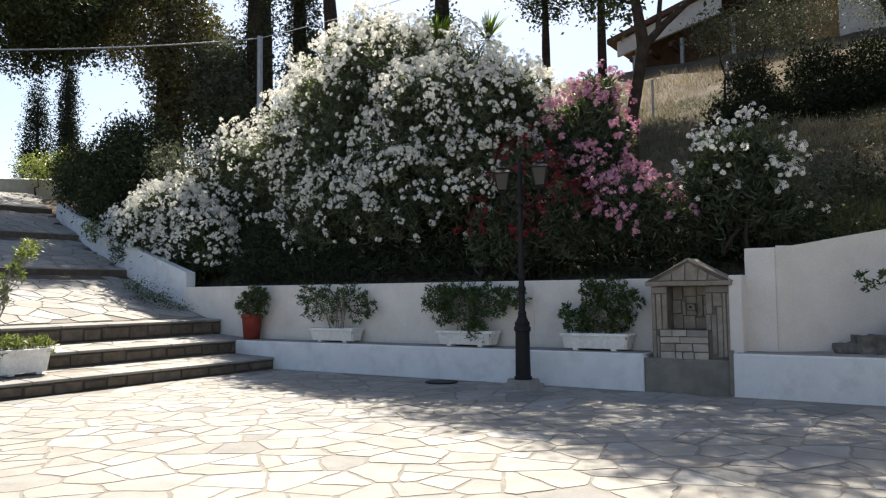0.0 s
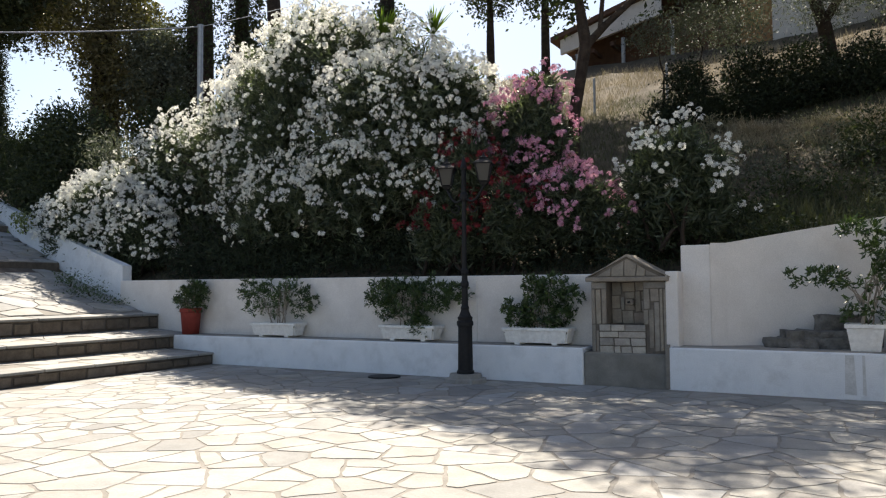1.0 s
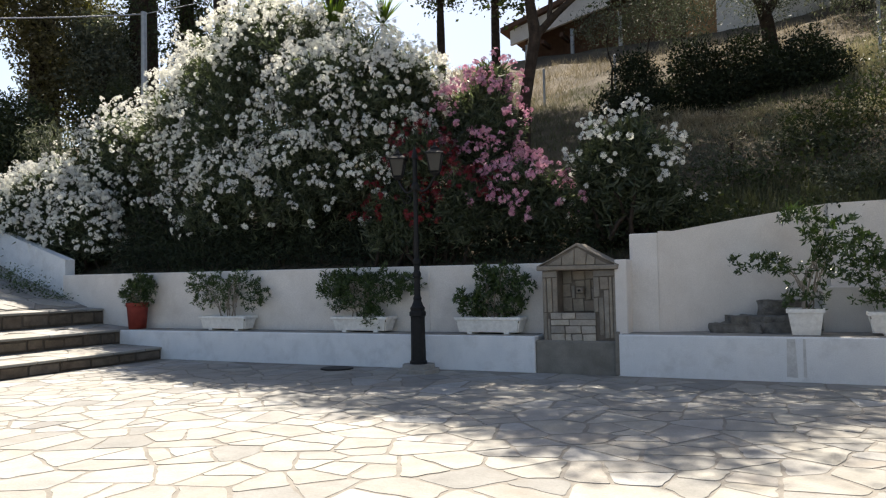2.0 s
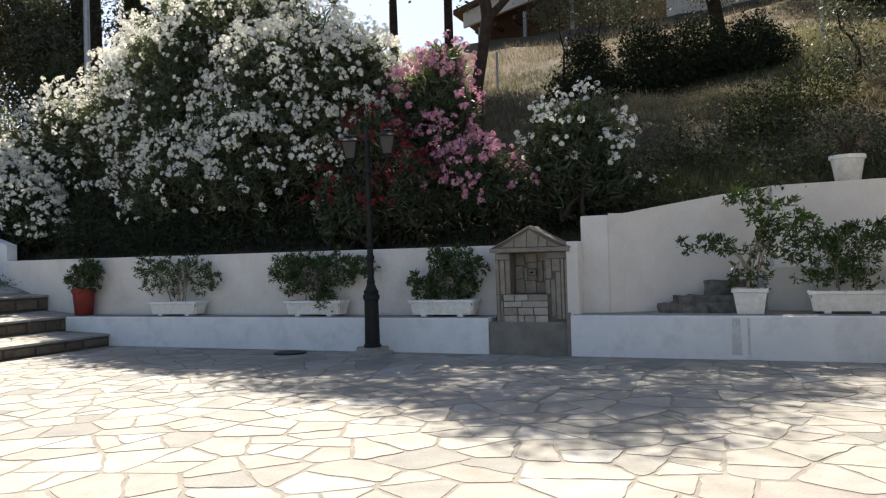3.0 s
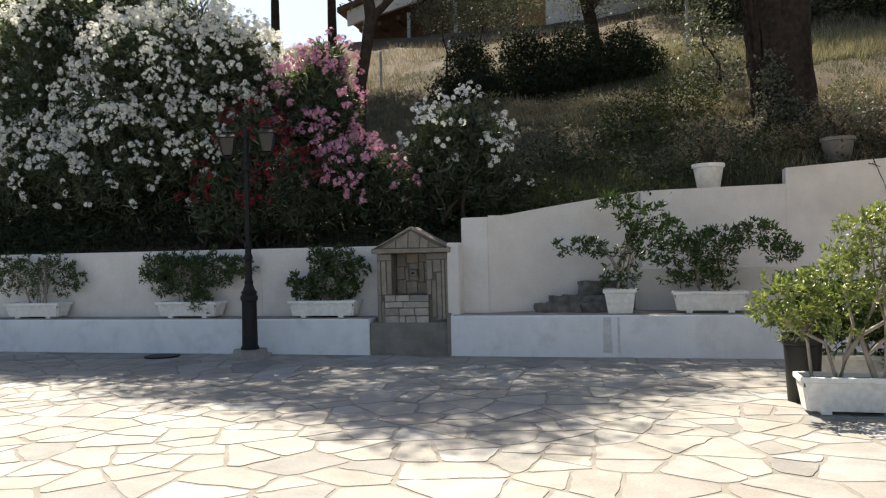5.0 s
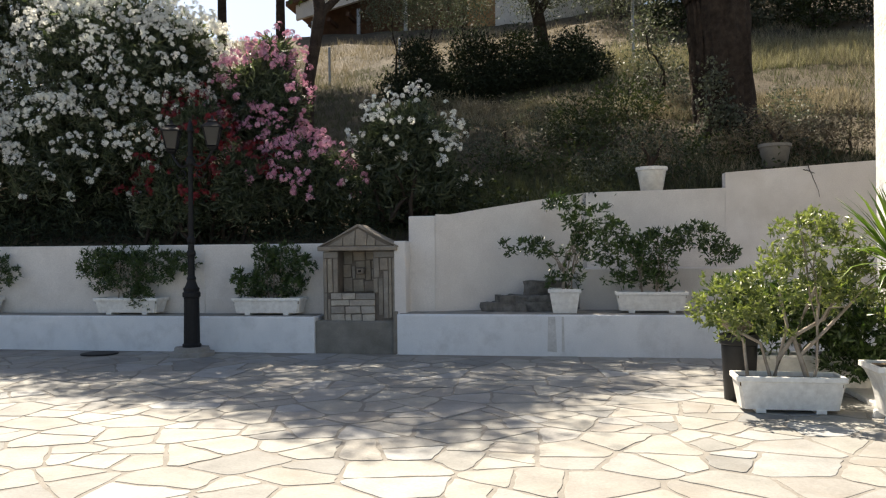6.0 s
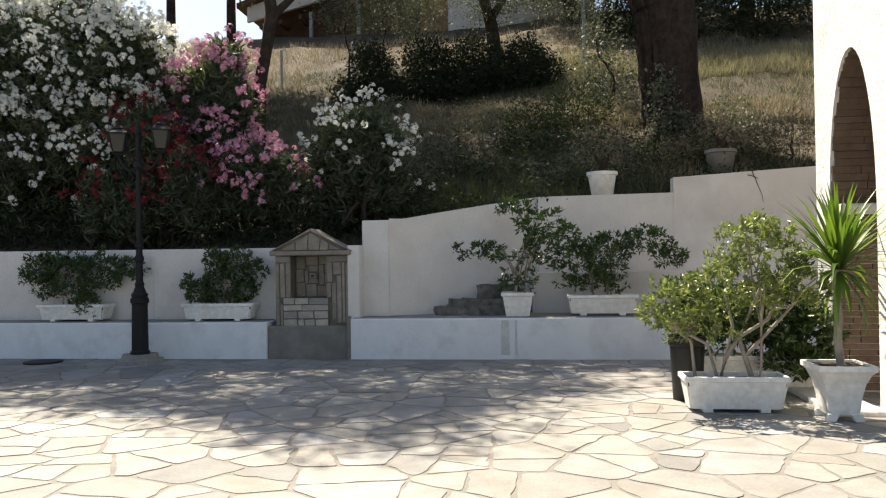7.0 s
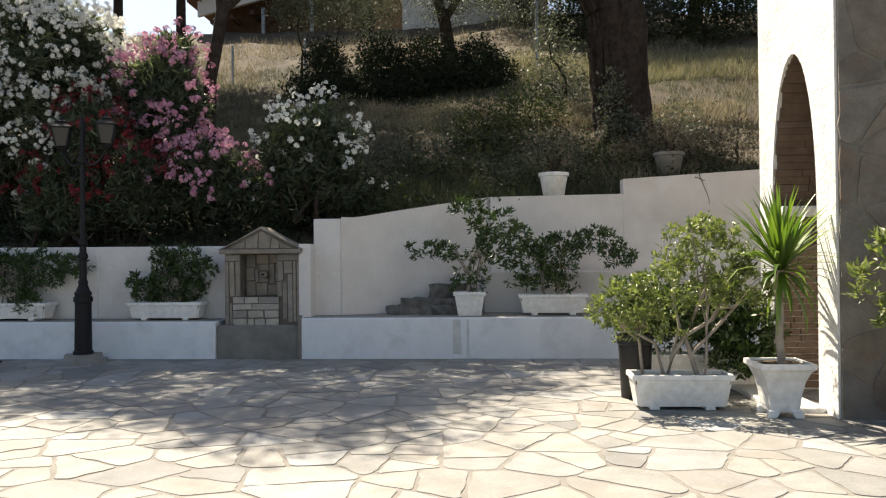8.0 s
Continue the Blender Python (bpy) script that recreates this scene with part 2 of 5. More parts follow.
def tubes(lines, sides=6):
    """Tapered round branches: each line is a list of (point, radius)."""
    V, F, base = [], [], 0
    for line in lines:
        pts = [Vector(p) for p, _ in line]
        for i, (p, r) in enumerate(line):
            d = (pts[min(i + 1, len(pts) - 1)] - pts[max(i - 1, 0)])
            d = d.normalized() if d.length > 1e-6 else Vector((0, 0, 1))
            a = d.orthogonal().normalized() if abs(d.z) > 0.95 else d.cross(Vector((0, 0, 1))).normalized()
            b = d.cross(a)
            for k in range(sides):
                t = 2 * math.pi * k / sides
                V.append(Vector(p) + (a * math.cos(t) + b * math.sin(t)) * r)
        for i in range(len(line) - 1):
            for k in range(sides):
                q, w = base + i * sides + k, base + i * sides + (k + 1) % sides
                F.append((q, w, w + sides, q + sides))
        base += len(line) * sides
    me = np_mesh("branch", np.array([tuple(v) for v in V]), np.array(F))
    me.polygons.foreach_set("use_smooth", [True] * len(me.polygons))
    return me


def frames_of(dirs, rng):
    """Rotation matrices whose y axis points along dirs, with a random roll."""
    d = dirs / np.linalg.norm(dirs, axis=1, keepdims=True)
    h = rng.normal(size=d.shape)
    x = np.cross(d, h)
    x /= np.linalg.norm(x, axis=1, keepdims=True) + 1e-9
    z = np.cross(x, d)
    return np.stack([x, d, z], axis=2)


def scatter(tv, tf, rots, locs, sizes):
    """Copies of a small template shape, joined into arrays."""
    n, k = len(locs), len(tv)
    v = np.einsum("nij,kj->nki", rots, tv) * sizes[:, None, None] + locs[:, None, :]
    f = tf[None] + (np.arange(n) * k)[:, None, None]
    return v.reshape(-1, 3), f.reshape(-1, tf.shape[1])


LEAF_V = np.array([(0, 0, 0), (-0.5, 0.45, 0.10), (0, 0.45, 0), (0.5, 0.45, 0.10), (0, 1, -0.12)], float)
LEAF_F = np.array([(0, 2, 1), (0, 3, 2), (1, 2, 4), (2, 3, 4)])


def leaf_shape(width):
    v = LEAF_V.copy()
    v[:, 0] *= width
    return v


def petal_shape():
    V, F = [(0, 0, 0)], []
    for k in range(5):
        a = 2 * math.pi * k / 5
        for da, r, h in ((-0.42, 0.75, 0.18), (0.0, 1.0, 0.30), (0.42, 0.75, 0.18)):
            V.append((r * math.cos(a + da), h, r * math.sin(a + da)))
        i = 1 + 3 * k
        F += [(0, i, i + 1), (0, i + 1, i + 2)]
    return np.array(V), np.array(F)


PETAL_V, PETAL_F = petal_shape()


def unit(n, rng):
    v = rng.normal(size=(n, 3))
    return v / np.linalg.norm(v, axis=1, keepdims=True)


def in_blobs(blobs, n, rng, inner=0.55, up=-0.5):
    """Points in the outer shells of ellipsoids, with their outward directions, none deep inside a neighbour."""
    w = np.array([b[3] * b[4] + b[4] * b[5] + b[3] * b[5] for b in blobs])
    pick = rng.choice(len(blobs), size=n * 2, p=w / w.sum())
    B = np.array(blobs)[pick]
    u = unit(n * 2, rng)
    u[:, 2] = np.where(u[:, 2] < up, -u[:, 2], u[:, 2])
    lump = 1 + 0.16 * np.sin(u[:, 0] * 7 + B[:, 0] * 3) * np.cos(u[:, 2] * 6 + B[:, 1] * 5) + 0.10 * np.sin(u[:, 1] * 11 + B[:, 2])
    r = (inner + (1 - inner) * rng.random(n * 2) ** 0.55) * lump
    p = B[:, :3] + u * B[:, 3:] * r[:, None]
    keep = np.ones(len(p), bool)
    for b in blobs:
        keep &= (((p - np.array(b[:3])) / np.array(b[3:])) ** 2).sum(1) > 0.22
    d = u / B[:, 3:]
    d /= np.linalg.norm(d, axis=1, keepdims=True)
    return p[keep][:n], d[keep][:n]


def bent(a, b, r0, r1, rng, wob=0.06, n=6):
    a, b = Vector(a), Vector(b)
    ln = (b - a).length
    out = []
    for i in range(n + 1):
        t = i / n
        w = Vector(rng.normal(size=3)) * wob * ln * (0 < i < n)
        out.append((a.lerp(b, t) + w + Vector((0, 0, 0.06 * ln * math.sin(math.pi * t))), r0 + (r1 - r0) * t))
    return out


def oleander(label, base, blobs, shoots, clusters, petal, seed, group="", leaf=0.15, low=None, hollow=0.0):
    """Bush of upright canes with whorls of narrow leaves and flower heads at the tips."""
    rng = np.random.default_rng(seed)
    ob = thing("oleander", label, "flowering shrub", *base, group=group)
    off = np.array(base)
    p, d = in_blobs(blobs, shoots, rng, 0.5, -0.75)
    stay = (p[:, 2] > hollow + 0.25 * np.sin(p[:, 0] * 2.3)) | (p[:, 1] > off[1] + 0.3) | (rng.random(len(p)) < 0.12)
    p, d = p[stay], d[stay]
    d = d * 0.7 + np.array((0, 0, 0.55)) + rng.normal(size=d.shape) * 0.35
    d /= np.linalg.norm(d, axis=1, keepdims=True)
    k = 15
    along = rng.random((len(p), k)) * 0.42
    pos = p[:, None, :] - d[:, None, :] * along[..., None]
    ld = d[:, None, :] * 0.75 + unit(len(p) * k, rng).reshape(len(p), k, 3) * 0.75
    ld[..., 2] -= along * 0.9
    ld, pos = ld.reshape(-1, 3), pos.reshape(-1, 3)
    v, f = scatter(leaf_shape(0.17), LEAF_F, frames_of(ld, rng), pos - off, leaf * rng.uniform(0.7, 1.25, len(pos)))
    put("leaves", np_mesh("leaves", v, f), M["ole"], ob)
    pc, dc = in_blobs(blobs, clusters, rng, 0.94, -0.45)
    if low is not None:
        keep = rng.random(len(pc)) < np.clip((pc[:, 2] - low[0]) / (low[1] - low[0]), 0.0, 1)
        pc, dc = pc[keep], dc[keep]
    cd = dc + np.array((0, 0, 0.45)) + rng.normal(size=dc.shape) * 0.3
    cd /= np.linalg.norm(cd, axis=1, keepdims=True)
    pc = pc + cd * 0.16
    pc, cd = np.repeat(pc, 2, axis=0), np.repeat(cd, 2, axis=0)
    pc = pc + rng.normal(size=pc.shape) * np.array((0.075, 0.06, 0.05))
    per = 11
    rad = rng.uniform(0.025, 0.075, len(pc))
    fd = unit(len(pc) * per, rng).reshape(len(pc), per, 3) * 0.8 + cd[:, None, :] * 0.5 + np.array((0, -0.3, 0))
    fd /= np.linalg.norm(fd, axis=2, keepdims=True)
    fp = pc[:, None, :] + fd * rad[:, None, None] * rng.uniform(0.6, 1.15, (len(pc), per, 1))
    fd, fp = fd.reshape(-1, 3), fp.reshape(-1, 3)
    keep = rng.random(len(fp)) < 0.85
    fd, fp = fd[keep], fp[keep]
    v, f = scatter(PETAL_V, PETAL_F, frames_of(fd, rng), fp - off, rng.uniform(0.020, 0.034, len(fp)))
    tagged(put("blossom", np_mesh("blossom", v, f), petal, ob, "clustered five-petalled flowers"), kind="stuff")
    for i in rng.choice(len(p), 14, replace=False):
        foot = np.array((rng.normal() * 0.35 + (p[i][0] - off[0]) * 0.35, rng.normal() * 0.25, 0.0))
        put("cane", tubes([bent(foot, p[i] - off, 0.035, 0.012, rng, 0.04)], 5), M["bark"], ob)
    return ob


def furrowed(line, depth, seed):
    """Old trunk: finely ringed, with deep upright ridges in the bark."""
    fine = []
    for (p, r), (q, w) in zip(line, line[1:]):
        n = max(2, int((Vector(q) - Vector(p)).length / 0.07))
        fine += [(Vector(p).lerp(Vector(q), k / n), r + (w - r) * k / n) for k in range(n)]
    fine.append(line[-1])
    sides = 56
    me = tubes([fine], sides)
    for i, v in enumerate(me.vertices):
        c, a = Vector(fine[i // sides][0]), 2 * math.pi * (i % sides) / sides
        h = noise.noise((math.cos(a) * 4.5 + seed, math.sin(a) * 4.5, c.z * 0.7))
        h = -abs(h) * 2.2 + 0.5 * noise.noise((math.cos(a) * 9, math.sin(a) * 9 + seed, c.z * 2.5))
        v.co = v.co + (v.co - c).normalized() * depth * h
    return me


def leaf_tree(name, label, base, lines, blobs, n, leaf, width, material, seed, category="tree", inner=0.2, up=-0.9, per=7, bark="bark", group="", furrow=0.0):
    """Tree: tapered trunk and limbs, crown of many small leaf sprays with gaps."""
    rng = np.random.default_rng(seed)
    ob = thing(name, label, category, *base, group=group)
    off = np.array(base, float)
    for i, ln in enumerate(lines):
        rel = [(Vector(p) - Vector(base), r) for p, r in ln]
        wood = furrowed(rel, furrow, seed + i) if furrow and i < 2 else tubes([rel], 10 if i == 0 else 6)
        put("trunk" if i == 0 else "limb", wood, M[bark], ob)
    p, d = in_blobs(blobs, n, rng, inner, up)
    pos = p[:, None, :] + rng.normal(size=(len(p), per, 3)) * leaf * 1.3
    ld = d[:, None, :] * 0.4 + unit(len(p) * per, rng).reshape(len(p), per, 3)
    v, f = scatter(leaf_shape(width), LEAF_F, frames_of(ld.reshape(-1, 3), rng), pos.reshape(-1, 3) - off, leaf * rng.uniform(0.6, 1.3, len(p) * per))
    put("crown", np_mesh("crown", v, f), M[material], ob)
    return ob


def clip_poly(poly, nx_, ny_, c):
    out = []
    for i in range(len(poly)):
        a, b = poly[i], poly[(i + 1) % len(poly)]
        da, db = a[0] * nx_ + a[1] * ny_ - c, b[0] * nx_ + b[1] * ny_ - c
        if da <= 0:
            out.append(a)
        if (da < 0 < db) or (db < 0 < da):
            t = da / (da - db)
            out.append((a[0] + (b[0] - a[0]) * t, a[1] + (b[1] - a[1]) * t))
    return out


def split_poly(poly, rng, most, gap):
    """Cut a stone outline across its longer way until no piece is larger than about `most` square metres."""
    area = abs(sum(poly[k - 1][0] * poly[k][1] - poly[k][0] * poly[k - 1][1] for k in range(len(poly)))) / 2
    if area < most * rng.uniform(0.55, 1.7):
        return [poly]
    cx, cy = sum(p[0] for p in poly) / len(poly), sum(p[1] for p in poly) / len(poly)
    xx, yy, xy = (sum(f(p[0] - cx, p[1] - cy) for p in poly) for f in (lambda u, v: u * u, lambda u, v: v * v, lambda u, v: u * v))
    a = 0.5 * math.atan2(2 * xy, xx - yy) + rng.uniform(-0.28, 0.28)
    ux, uy = math.cos(a), math.sin(a)
    c = ux * cx + uy * cy + rng.uniform(-0.06, 0.06)
    out = []
    for half in (clip_poly(poly, ux, uy, c - gap), clip_poly(poly, -ux, -uy, -c - gap)):
        if len(half) >= 3:
            out += split_poly(half, rng, most, gap)
    return out


def crazy(x0, x1, y0, y1, sx, sy, seed, gap=0.013, wavy=0.007, jitter=0.40, most=9.0):
    """Irregular stone outlines that fill a rectangle, with joints between them."""
    rng = random.Random(seed)
    pts = []
    j = 0
    y = y0 - sy
    while y < y1 + sy:
        x = x0 - sx + (sx / 2 if j % 2 else 0)
        while x < x1 + sx:
            if rng.random() > 0.14:
                pts.append((x + rng.uniform(-jitter, jitter) * sx, y + rng.uniform(-jitter, jitter) * sy, rng.uniform(-0.035, 0.035)))
            x += sx
        y += sy
        j += 1
    P = np.array(pts)
    cells = []
    for i, (px, py, w) in enumerate(pts):
        if not (x0 < px < x1 and y0 < py < y1):
            continue
        d2 = (P[:, 0] - px) ** 2 + (P[:, 1] - py) ** 2
        poly = [(px - 1.2, py - 1.2), (px + 1.2, py - 1.2), (px + 1.2, py + 1.2), (px - 1.2, py + 1.2)]
        g = gap * rng.uniform(0.7, 1.5)
        for q in np.argsort(d2)[1:22]:
            ex, ey = P[q][0] - px, P[q][1] - py
            ln = math.hypot(ex, ey)
            nx_, ny_ = ex / ln, ey / ln
            c = nx_ * px + ny_ * py + ln / 2 + (w - P[q][2]) - g
            poly = clip_poly(poly, nx_, ny_, c)
            if len(poly) < 3:
                break
        for nx_, ny_, c in ((1, 0, x1), (-1, 0, -x0), (0, 1, y1), (0, -1, -y0)):
            if len(poly) >= 3:
                poly = clip_poly(poly, nx_, ny_, c)
        if len(poly) < 3:
            continue
        for poly in split_poly(poly, rng, most, gap):
            soft = []
            for a in range(len(poly)):
                p, c0, n = poly[a - 1], poly[a], poly[(a + 1) % len(poly)]
                for o in (p, n):
                    ln = math.hypot(o[0] - c0[0], o[1] - c0[1])
                    t = min(0.3, 0.022 / max(ln, 1e-4)) * rng.uniform(0.5, 1.6)
                    soft.append((c0[0] + (o[0] - c0[0]) * t, c0[1] + (o[1] - c0[1]) * t))
            rough = []
            for a in range(len(soft)):
                p, q = soft[a], soft[(a + 1) % len(soft)]
                rough.append(p)
                ln = math.hypot(q[0] - p[0], q[1] - p[1])
                n = int(ln / 0.09)
                for k in range(1, n + 1):
                    t, w = k / (n + 1), rng.gauss(0, wavy)
                    rough.append((p[0] + (q[0] - p[0]) * t - (q[1] - p[1]) / ln * w, p[1] + (q[1] - p[1]) * t + (q[0] - p[0]) / ln * w))
            soft = rough
            area = abs(sum(soft[k - 1][0] * soft[k][1] - soft[k][0] * soft[k - 1][1] for k in range(len(soft)))) / 2
            if area > 0.012:
                cells.append(((sum(p[0] for p in soft) / len(soft), sum(p[1] for p in soft) / len(soft)), soft))
    return cells


def slab_mesh(bm, poly, z, rng, tilt=True):
    cx, cy = sum(p[0] for p in poly) / len(poly), sum(p[1] for p in poly) / len(poly)
    tx, ty = (rng.uniform(-.003, .003), rng.uniform(-.003, .003)) if tilt else (0, 0)
    dz = rng.uniform(-0.0015, 0.0015)
    rings = []
    for inset, h in ((0.0, -0.03), (0.0, -0.0012), (0.005, 0.0)):
        ring = []
        for x, y in poly:
            ln = math.hypot(x - cx, y - cy) or 1
            s = 1 - inset / ln
            qx, qy = cx + (x - cx) * s, cy + (y - cy) * s
            ring.append(bm.verts.new((qx, qy, z(qx, qy) + h + dz + (qx - cx) * tx + (qy - cy) * ty)))
        rings.append(ring)
    n = len(poly)
    for a, b in zip(rings, rings[1:]):
        for i in range(n):
            bm.faces.new((a[i], a[(i + 1) % n], b[(i + 1) % n], b[i]))
    bm.faces.new(rings[-1])



# ---- ground and hill ----
def smooth(a, b, v):
    t = min(1, max(0, (v - a) / (b - a)))
    return t * t * (3 - 2 * t)


def kerb_y(x):
    """The edge of the rising path on its hill side."""
    t = max(0.0, -10.94 - x)
    return 0.5 + 0.15 * t + 0.0125 * t * t


def path_z(x):
    t = max(0.0, -9.9 - x)
    return 0.86 + 0.30 * t if t < 13.5 else 0.86 + 0.30 * 13.5 + 0.03 * min(t - 13.5, 20)


def hill_z(x, y):
    r = smooth(0, 4, x)
    a = 1.35 + 0.45 * r + 0.48 * max(0, y - 0.9)
    a = min(a, 9.6 + 0.02 * (y - 18) - 2.3 * smooth(-9, -18, x))
    if x > -10.9:
        return a
    b = path_z(x) - 0.25 + 0.5 * smooth(0.1, 1.6, y - kerb_y(x)) + 0.22 * max(0, y - kerb_y(x))
    b = min(b, 6.6)
    return a + (b - a) * smooth(-10.9, -14, x)


def ground_z(x, y):
    n = noise.noise((x * 0.5, y * 0.5, 0)) * 0.16 + noise.noise((x * 1.7, y * 1.7, 3)) * 0.06
    if x < -9.85 and y < kerb_y(x) + 0.1:
        return path_z(x) - 0.25 if y > -9 else path_z(x) - 0.3
    if y < 0.62:
        return -0.08
    if x > 0.05 and y < 1.3:
        return 0.3
    wall_back = 1.45 if x > 0.1 else 0.62
    k = smooth(wall_back - 0.2, wall_back + 1.4, y)
    far = smooth(60, 200, abs(x) + abs(y))
    return (hill_z(x, y) + n * k) * (1 - far * 0.5) - (0.08 if y < wall_back else 0)


def spread_axis(lo, hi, step, far):
    inner = np.arange(lo, hi + step / 2, step)
    grow = np.cumsum(step * 1.35 ** np.arange(1, 30))
    return np.concatenate([lo - grow[grow < far][::-1], inner, hi + grow[grow < far]])


gx, gy = spread_axis(-26, 10, 0.3, 900), spread_axis(-6, 24, 0.3, 900)
GV = np.array([(x, y, ground_z(x, y)) for y in gy for x in gx])
nx = len(gx)
GF = np.array([(j * nx + i, j * nx + i + 1, (j + 1) * nx + i + 1, (j + 1) * nx + i) for j in range(len(gy) - 1) for i in range(nx - 1)])
gm = np_mesh("ground", GV, GF)
gm.polygons.foreach_set("use_smooth", [True] * len(gm.polygons))
tagged(put("ground", gm, M["hill"]), "brown earth hillside rising behind the white walls", "ground", kind="structure")

# ---- white walls ----
def wall_piece(name, bm, label, material="white"):
    return tagged(part(name, bm, M[material]), label, "wall", kind="structure")


wall_piece("wall_low_left", box(-8.93, -1.12, 0.0, 0.44, -0.05, 0.485, 0.018, seg=2), "low whitewashed bench wall with grey weathered top", "white_low")
tagged(part("trim_bench_left", box(-8.9, -1.16, 0.03, 0.446, 0.47, 0.494, 0.004), M["cap"]), "grey weathered cement bench top", "trim", kind="structure")
wall_piece("wall_upper_left", prism([(-10.98, 0.0), (-1.02, 0.0), (-1.02, 1.475), (-10.98, 1.50)], "y", 0.45, 0.66, 0.012), "white plastered retaining wall behind the bench")
tagged(part("trim_pipe", box(-2.95, -2.92, 0.435, 0.455, 0.5, 1.4, 0.004), M["white"]), "white painted conduit strip on the wall", "trim", kind="structure")
wall_piece("wall_low_right", box(0.0, 7.5, 0.0, 0.5, -0.05, 0.525, 0.018, seg=2), "low whitewashed wall with streaked patches", "white_low")
tagged(part("trim_bench_right", box(0.05, 7.4, 0.03, 1.25, 0.50, 0.533, 0.004), M["cap"]), "grey weathered ledge behind the low wall", "trim", kind="structure")
for sx, sw in ((1.98, 0.10), (2.16, 0.03)):
    tagged(part("trim_patch", prism([(sx, 0.06), (sx + sw * 1.2, 0.05), (sx + sw, 0.5), (sx + sw * 0.1, 0.5)], "y", -0.004, 0.02), M["patch"]), "thin greyish whitewash streak on the low wall", "trim", kind="structure")
tagged(part("trim_joint", box(-0.03, 0.022, -0.006, 0.05, 0.0, 0.56, 0.004), M["fstone"]), "worn brown mortar joint beside the fountain", "trim", kind="structure")
wall_piece("wall_fountain_side", box(-0.04, 0.12, 0.10, 0.62, 0.0, 1.49, 0.012), "white plaster beside the fountain")
wall_piece("wall_high_pier", prism([(0.10, 0.38), (0.47, 0.40), (0.47, 0.75), (0.10, 0.75)], "z", 0.4, 1.83, 0.012), "end of the tall white retaining wall")


def ribbon_wall(pts, thick):
    """Wall along a line in plan: (x, y, bottom, top)."""
    bm = bmesh.new()
    rows = []
    for x, y, b, t in pts:
        rows.append([bm.verts.new(p) for p in ((x, y, b), (x, y, t), (x, y + thick, t), (x, y + thick, b))])
    for a, b in zip(rows, rows[1:]):
        for i in range(4):
            bm.faces.new((a[i], b[i], b[(i + 1) % 4], a[(i + 1) % 4]))
    bm.faces.new(rows[0]), bm.faces.new(rows[-1][::-1])
    bmesh.ops.recalc_face_normals(bm, faces=bm.faces)
    return bm


curve = []
for i in range(13):
    t = i / 12
    x = 0.472 + t * 2.01
    y = 0.40 + 0.86 * (t ** 0.8)
    top = 1.83 + (0.02 if t < 0.1 else 0.02 + 0.31 * ((t - 0.1) / 0.9) ** 0.9)
    curve.append((x, y, 0.4, top))
wall_piece("wall_high_curved", ribbon_wall(curve, 0.24), "curving white retaining wall with a rising top")
wall_piece("wall_high_right", ribbon_wall([(2.484, 1.18, 0.4, 2.155), (4.36, 1.18, 0.4, 2.175)], 0.25), "tall white plastered retaining wall")
wall_piece("wall_high_step", ribbon_wall([(4.362, 1.178, 0.4, 2.385), (8.5, 1.178, 0.4, 2.62)], 0.25), "taller white plastered retaining wall")
wall_piece("wall_ledge", box(2.38, 7.4, 0.80, 1.176, 0.4, 1.09, 0.012), "white plastered ledge below the tall wall")

# kerb wall beside the rising path
kp = []
for i in range(15):
    x = -10.985 - i * 0.65
    h = 0.62 - 0.025 * i
    kp.append((x, kerb_y(x), path_z(x) - 0.5, path_z(x) + h))
wall_piece("wall_kerb", ribbon_wall(kp, 0.22), "low whitewashed kerb wall climbing beside the path", "white_low")
top_wall = ribbon_wall([(-23.0, -2.0, 3.5, 4.9), (-23.4, 1.2, 3.8, 5.1), (-24.2, 3.4, 4.2, 5.35), (-25.0, 6.6, 4.6, 5.75)], 0.4)
wall_piece("wall_path_top", top_wall, "low pale stone wall at the head of the path", "patch")

